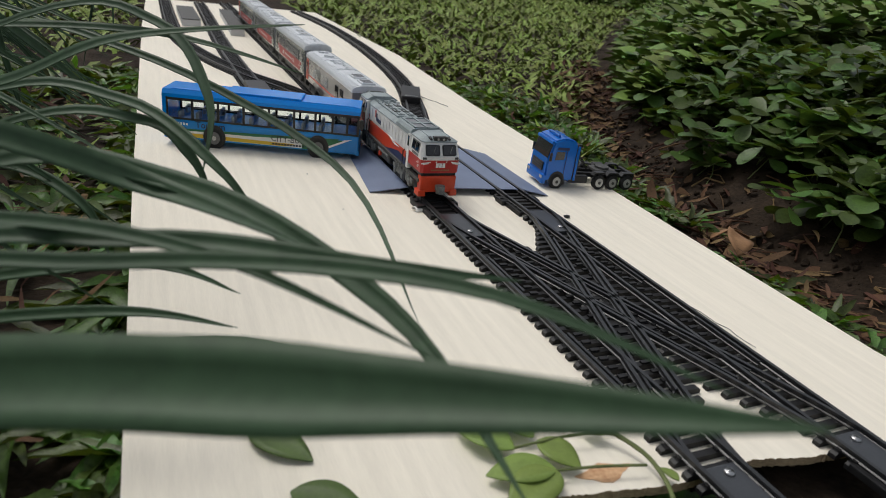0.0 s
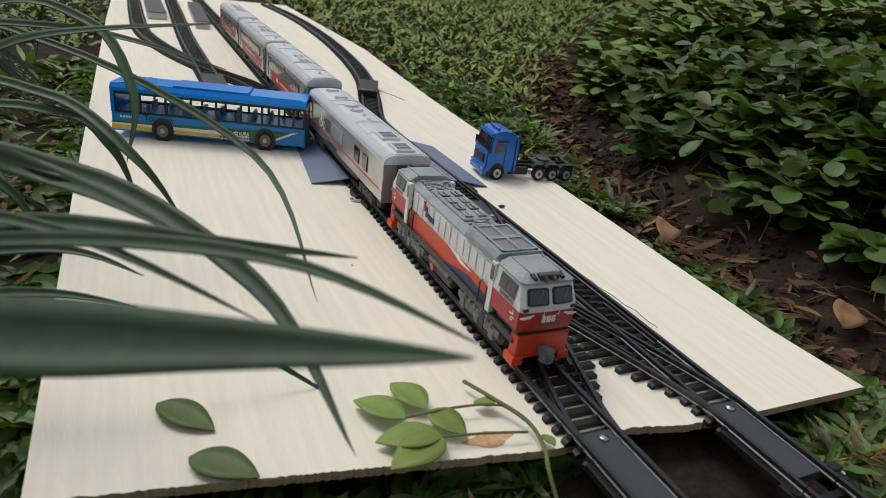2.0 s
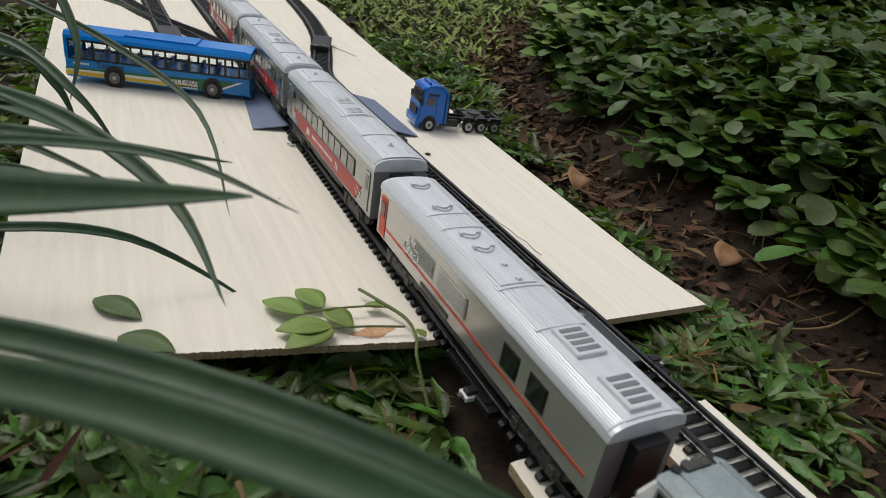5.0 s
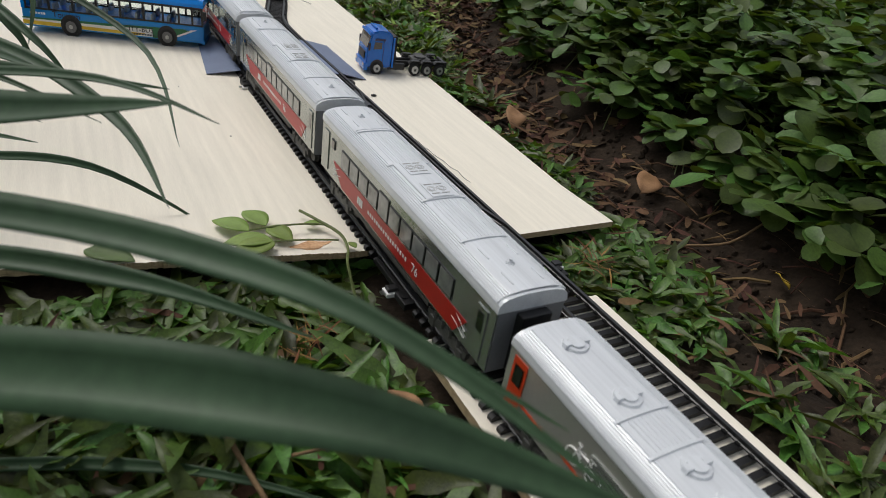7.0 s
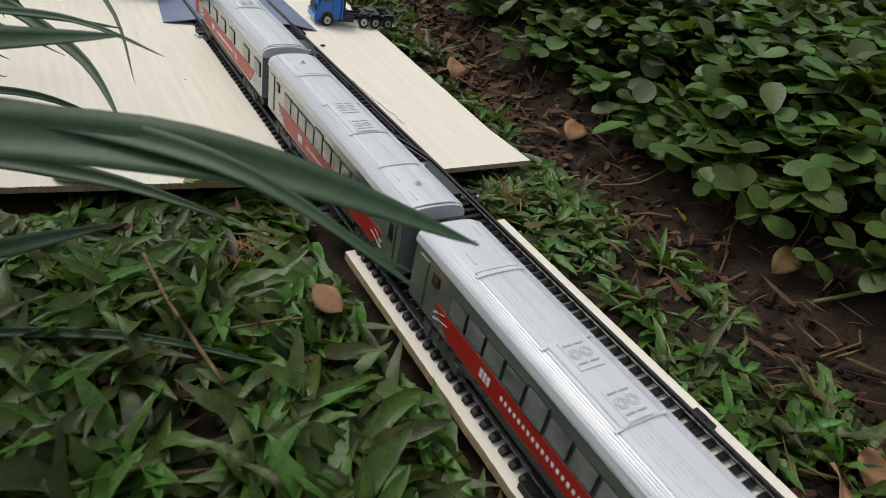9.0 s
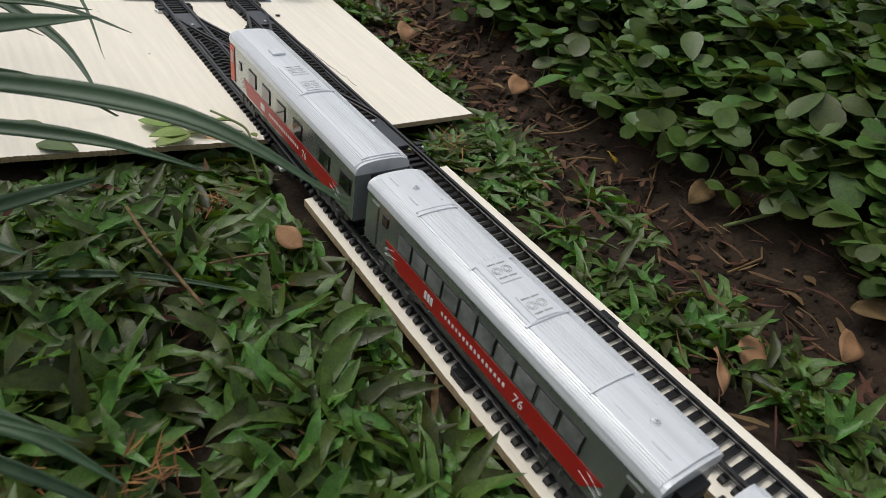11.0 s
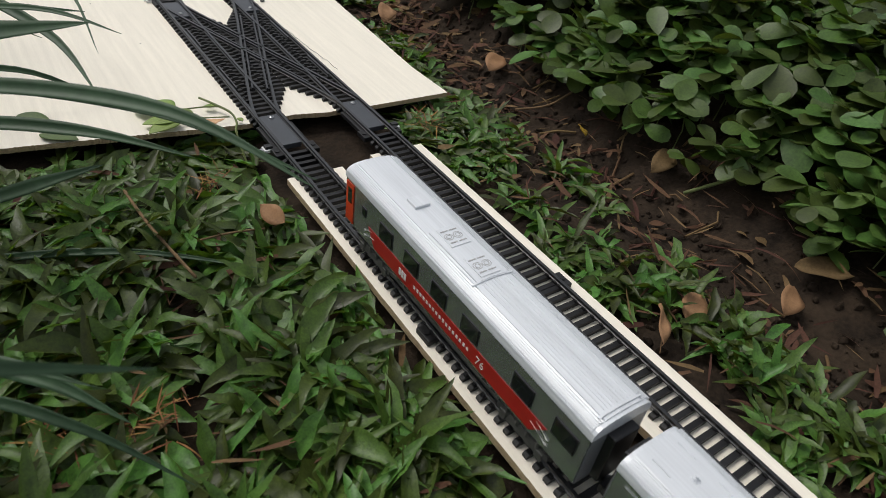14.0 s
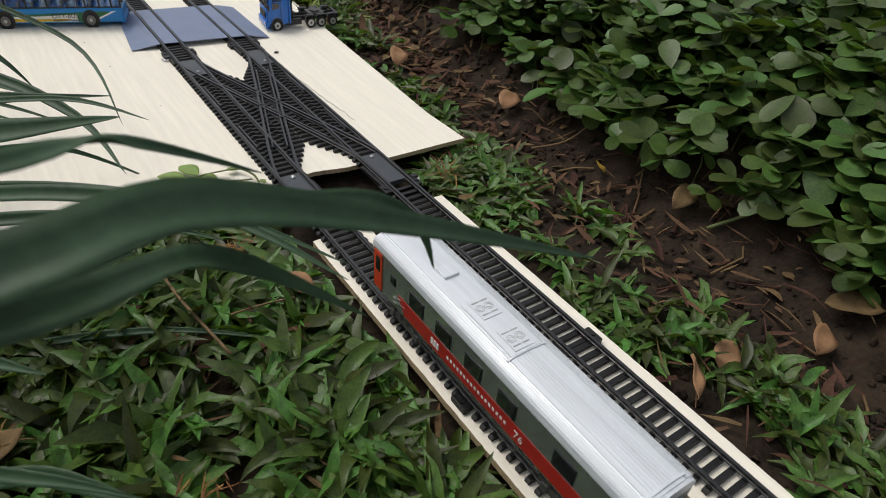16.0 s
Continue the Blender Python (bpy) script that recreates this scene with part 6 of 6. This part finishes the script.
# ---- distance ----
def build_distance():
    rng = random.Random(12)
    pale, hedge = Leaves(), Leaves()
    for _ in range(9000):
        x = rng.uniform(-2.5, 8.0)
        y = 4.6 + rng.random() * 1.2 + 0.12 * x
        pale.strip((x, y, rng.uniform(0, 0.4) ** 1.0 * (0.5 + 0.5 * math.sin(x * 3.1) ** 2)), rng.uniform(0, 6.283), rng.uniform(0.12, 0.3), rng.uniform(0.02, 0.05),
                   rng.uniform(0.2, 1.4), rng.uniform(0.5, 1.8), segs=3)
    pale.done("border_plants", PALEPLANT, "pale variegated border plants beyond the lawn", "plants")
    for _ in range(15000):
        a = rng.uniform(-0.35, 3.5)
        r = 9 + rng.random() * 1.5
        x, y = r * math.cos(a), r * math.sin(a)
        hedge.strip((x, y, 2.6 * rng.random() * (0.75 + 0.25 * math.sin(a * 17))), rng.uniform(0, 6.283), rng.uniform(0.25, 0.5), rng.uniform(0.12, 0.22),
                    rng.uniform(-0.3, 0.9), rng.uniform(0, 1.0), segs=2, shape="leaf")
    hedge.done("garden_hedge", HEDGE, "dark green garden hedge far behind the lawn", "hedge")


build_strap_plant()
tuft = build_swaying_leaves()
shoot = build_dipping_leaf()
build_small_things()
build_distance()


# ---- the train runs past and stops ----
RUN = ((0.0, 0.420), (1.0, 0.314), (2.0, 0.206), (3.0, 0.099), (4.0, -0.004), (5.2, -0.126), (6.5, -0.258), (8.0, -0.408), (9.0, -0.508), (10.2, -0.632),
       (11.5, -0.762), (12.0, -0.817), (12.5, -0.874), (12.75, -0.899), (12.95, -0.913), (13.1, -0.914), (14.5, -0.914), (16.0, -0.914))


def motions():
    for i, ob in enumerate([loco] + cars):
        lead = (-0.1615, 0.0015, 0.196, 0.392, 0.588)[i]
        walk(ob, [(t, pose(LX, y + lead, TOP)) for t, y in RUN])
    # leaves brushed aside by the camera spring back
    walk(tuft, [(0.0, pose(-0.34, 0.02, -0.06, 0, 0, 20)), (12.6, pose(-0.34, 0.02, -0.06, 0, 0, 20)), (13.7, pose(-0.23, 0.0, -0.04, 0, 0, 8)), (14.2, pose(-0.07, -0.012, -0.012, 0, 0, 1)),
                (14.5, pose(-0.0015, -0.008, -0.005)), (15.0, pose(0.007, -0.0085, 0.0025)), (15.5, pose(0.0045, -0.006, -0.004)), (16.0, pose(0.002, 0, -0.0045))])
    # one broad leaf dips in the wind and lifts again
    walk(shoot, [(0.0, pose(-0.12, 0.05, -0.05)), (6.3, pose(-0.12, 0.05, -0.05)), (6.55, pose(-0.1, 0.03, -0.03)), (6.8, pose(-0.02, 0.004, 0.002)), (7.0, pose(-0.002, -0.0054, -0.0005)), (7.25, pose(0.0, 0.0, 0.005)),
                 (7.5, pose(0.002, 0.002, 0.0095)), (8.0, pose(0.0026, 0.0032, 0.0132)), (8.5, pose(0.0013, 0.0068, 0.0202)), (9.2, pose(-0.004, 0.005, 0.0178)), (10.5, pose(-0.1, 0.03, 0.0)), (16.0, pose(-0.12, 0.04, -0.02))])


motions()
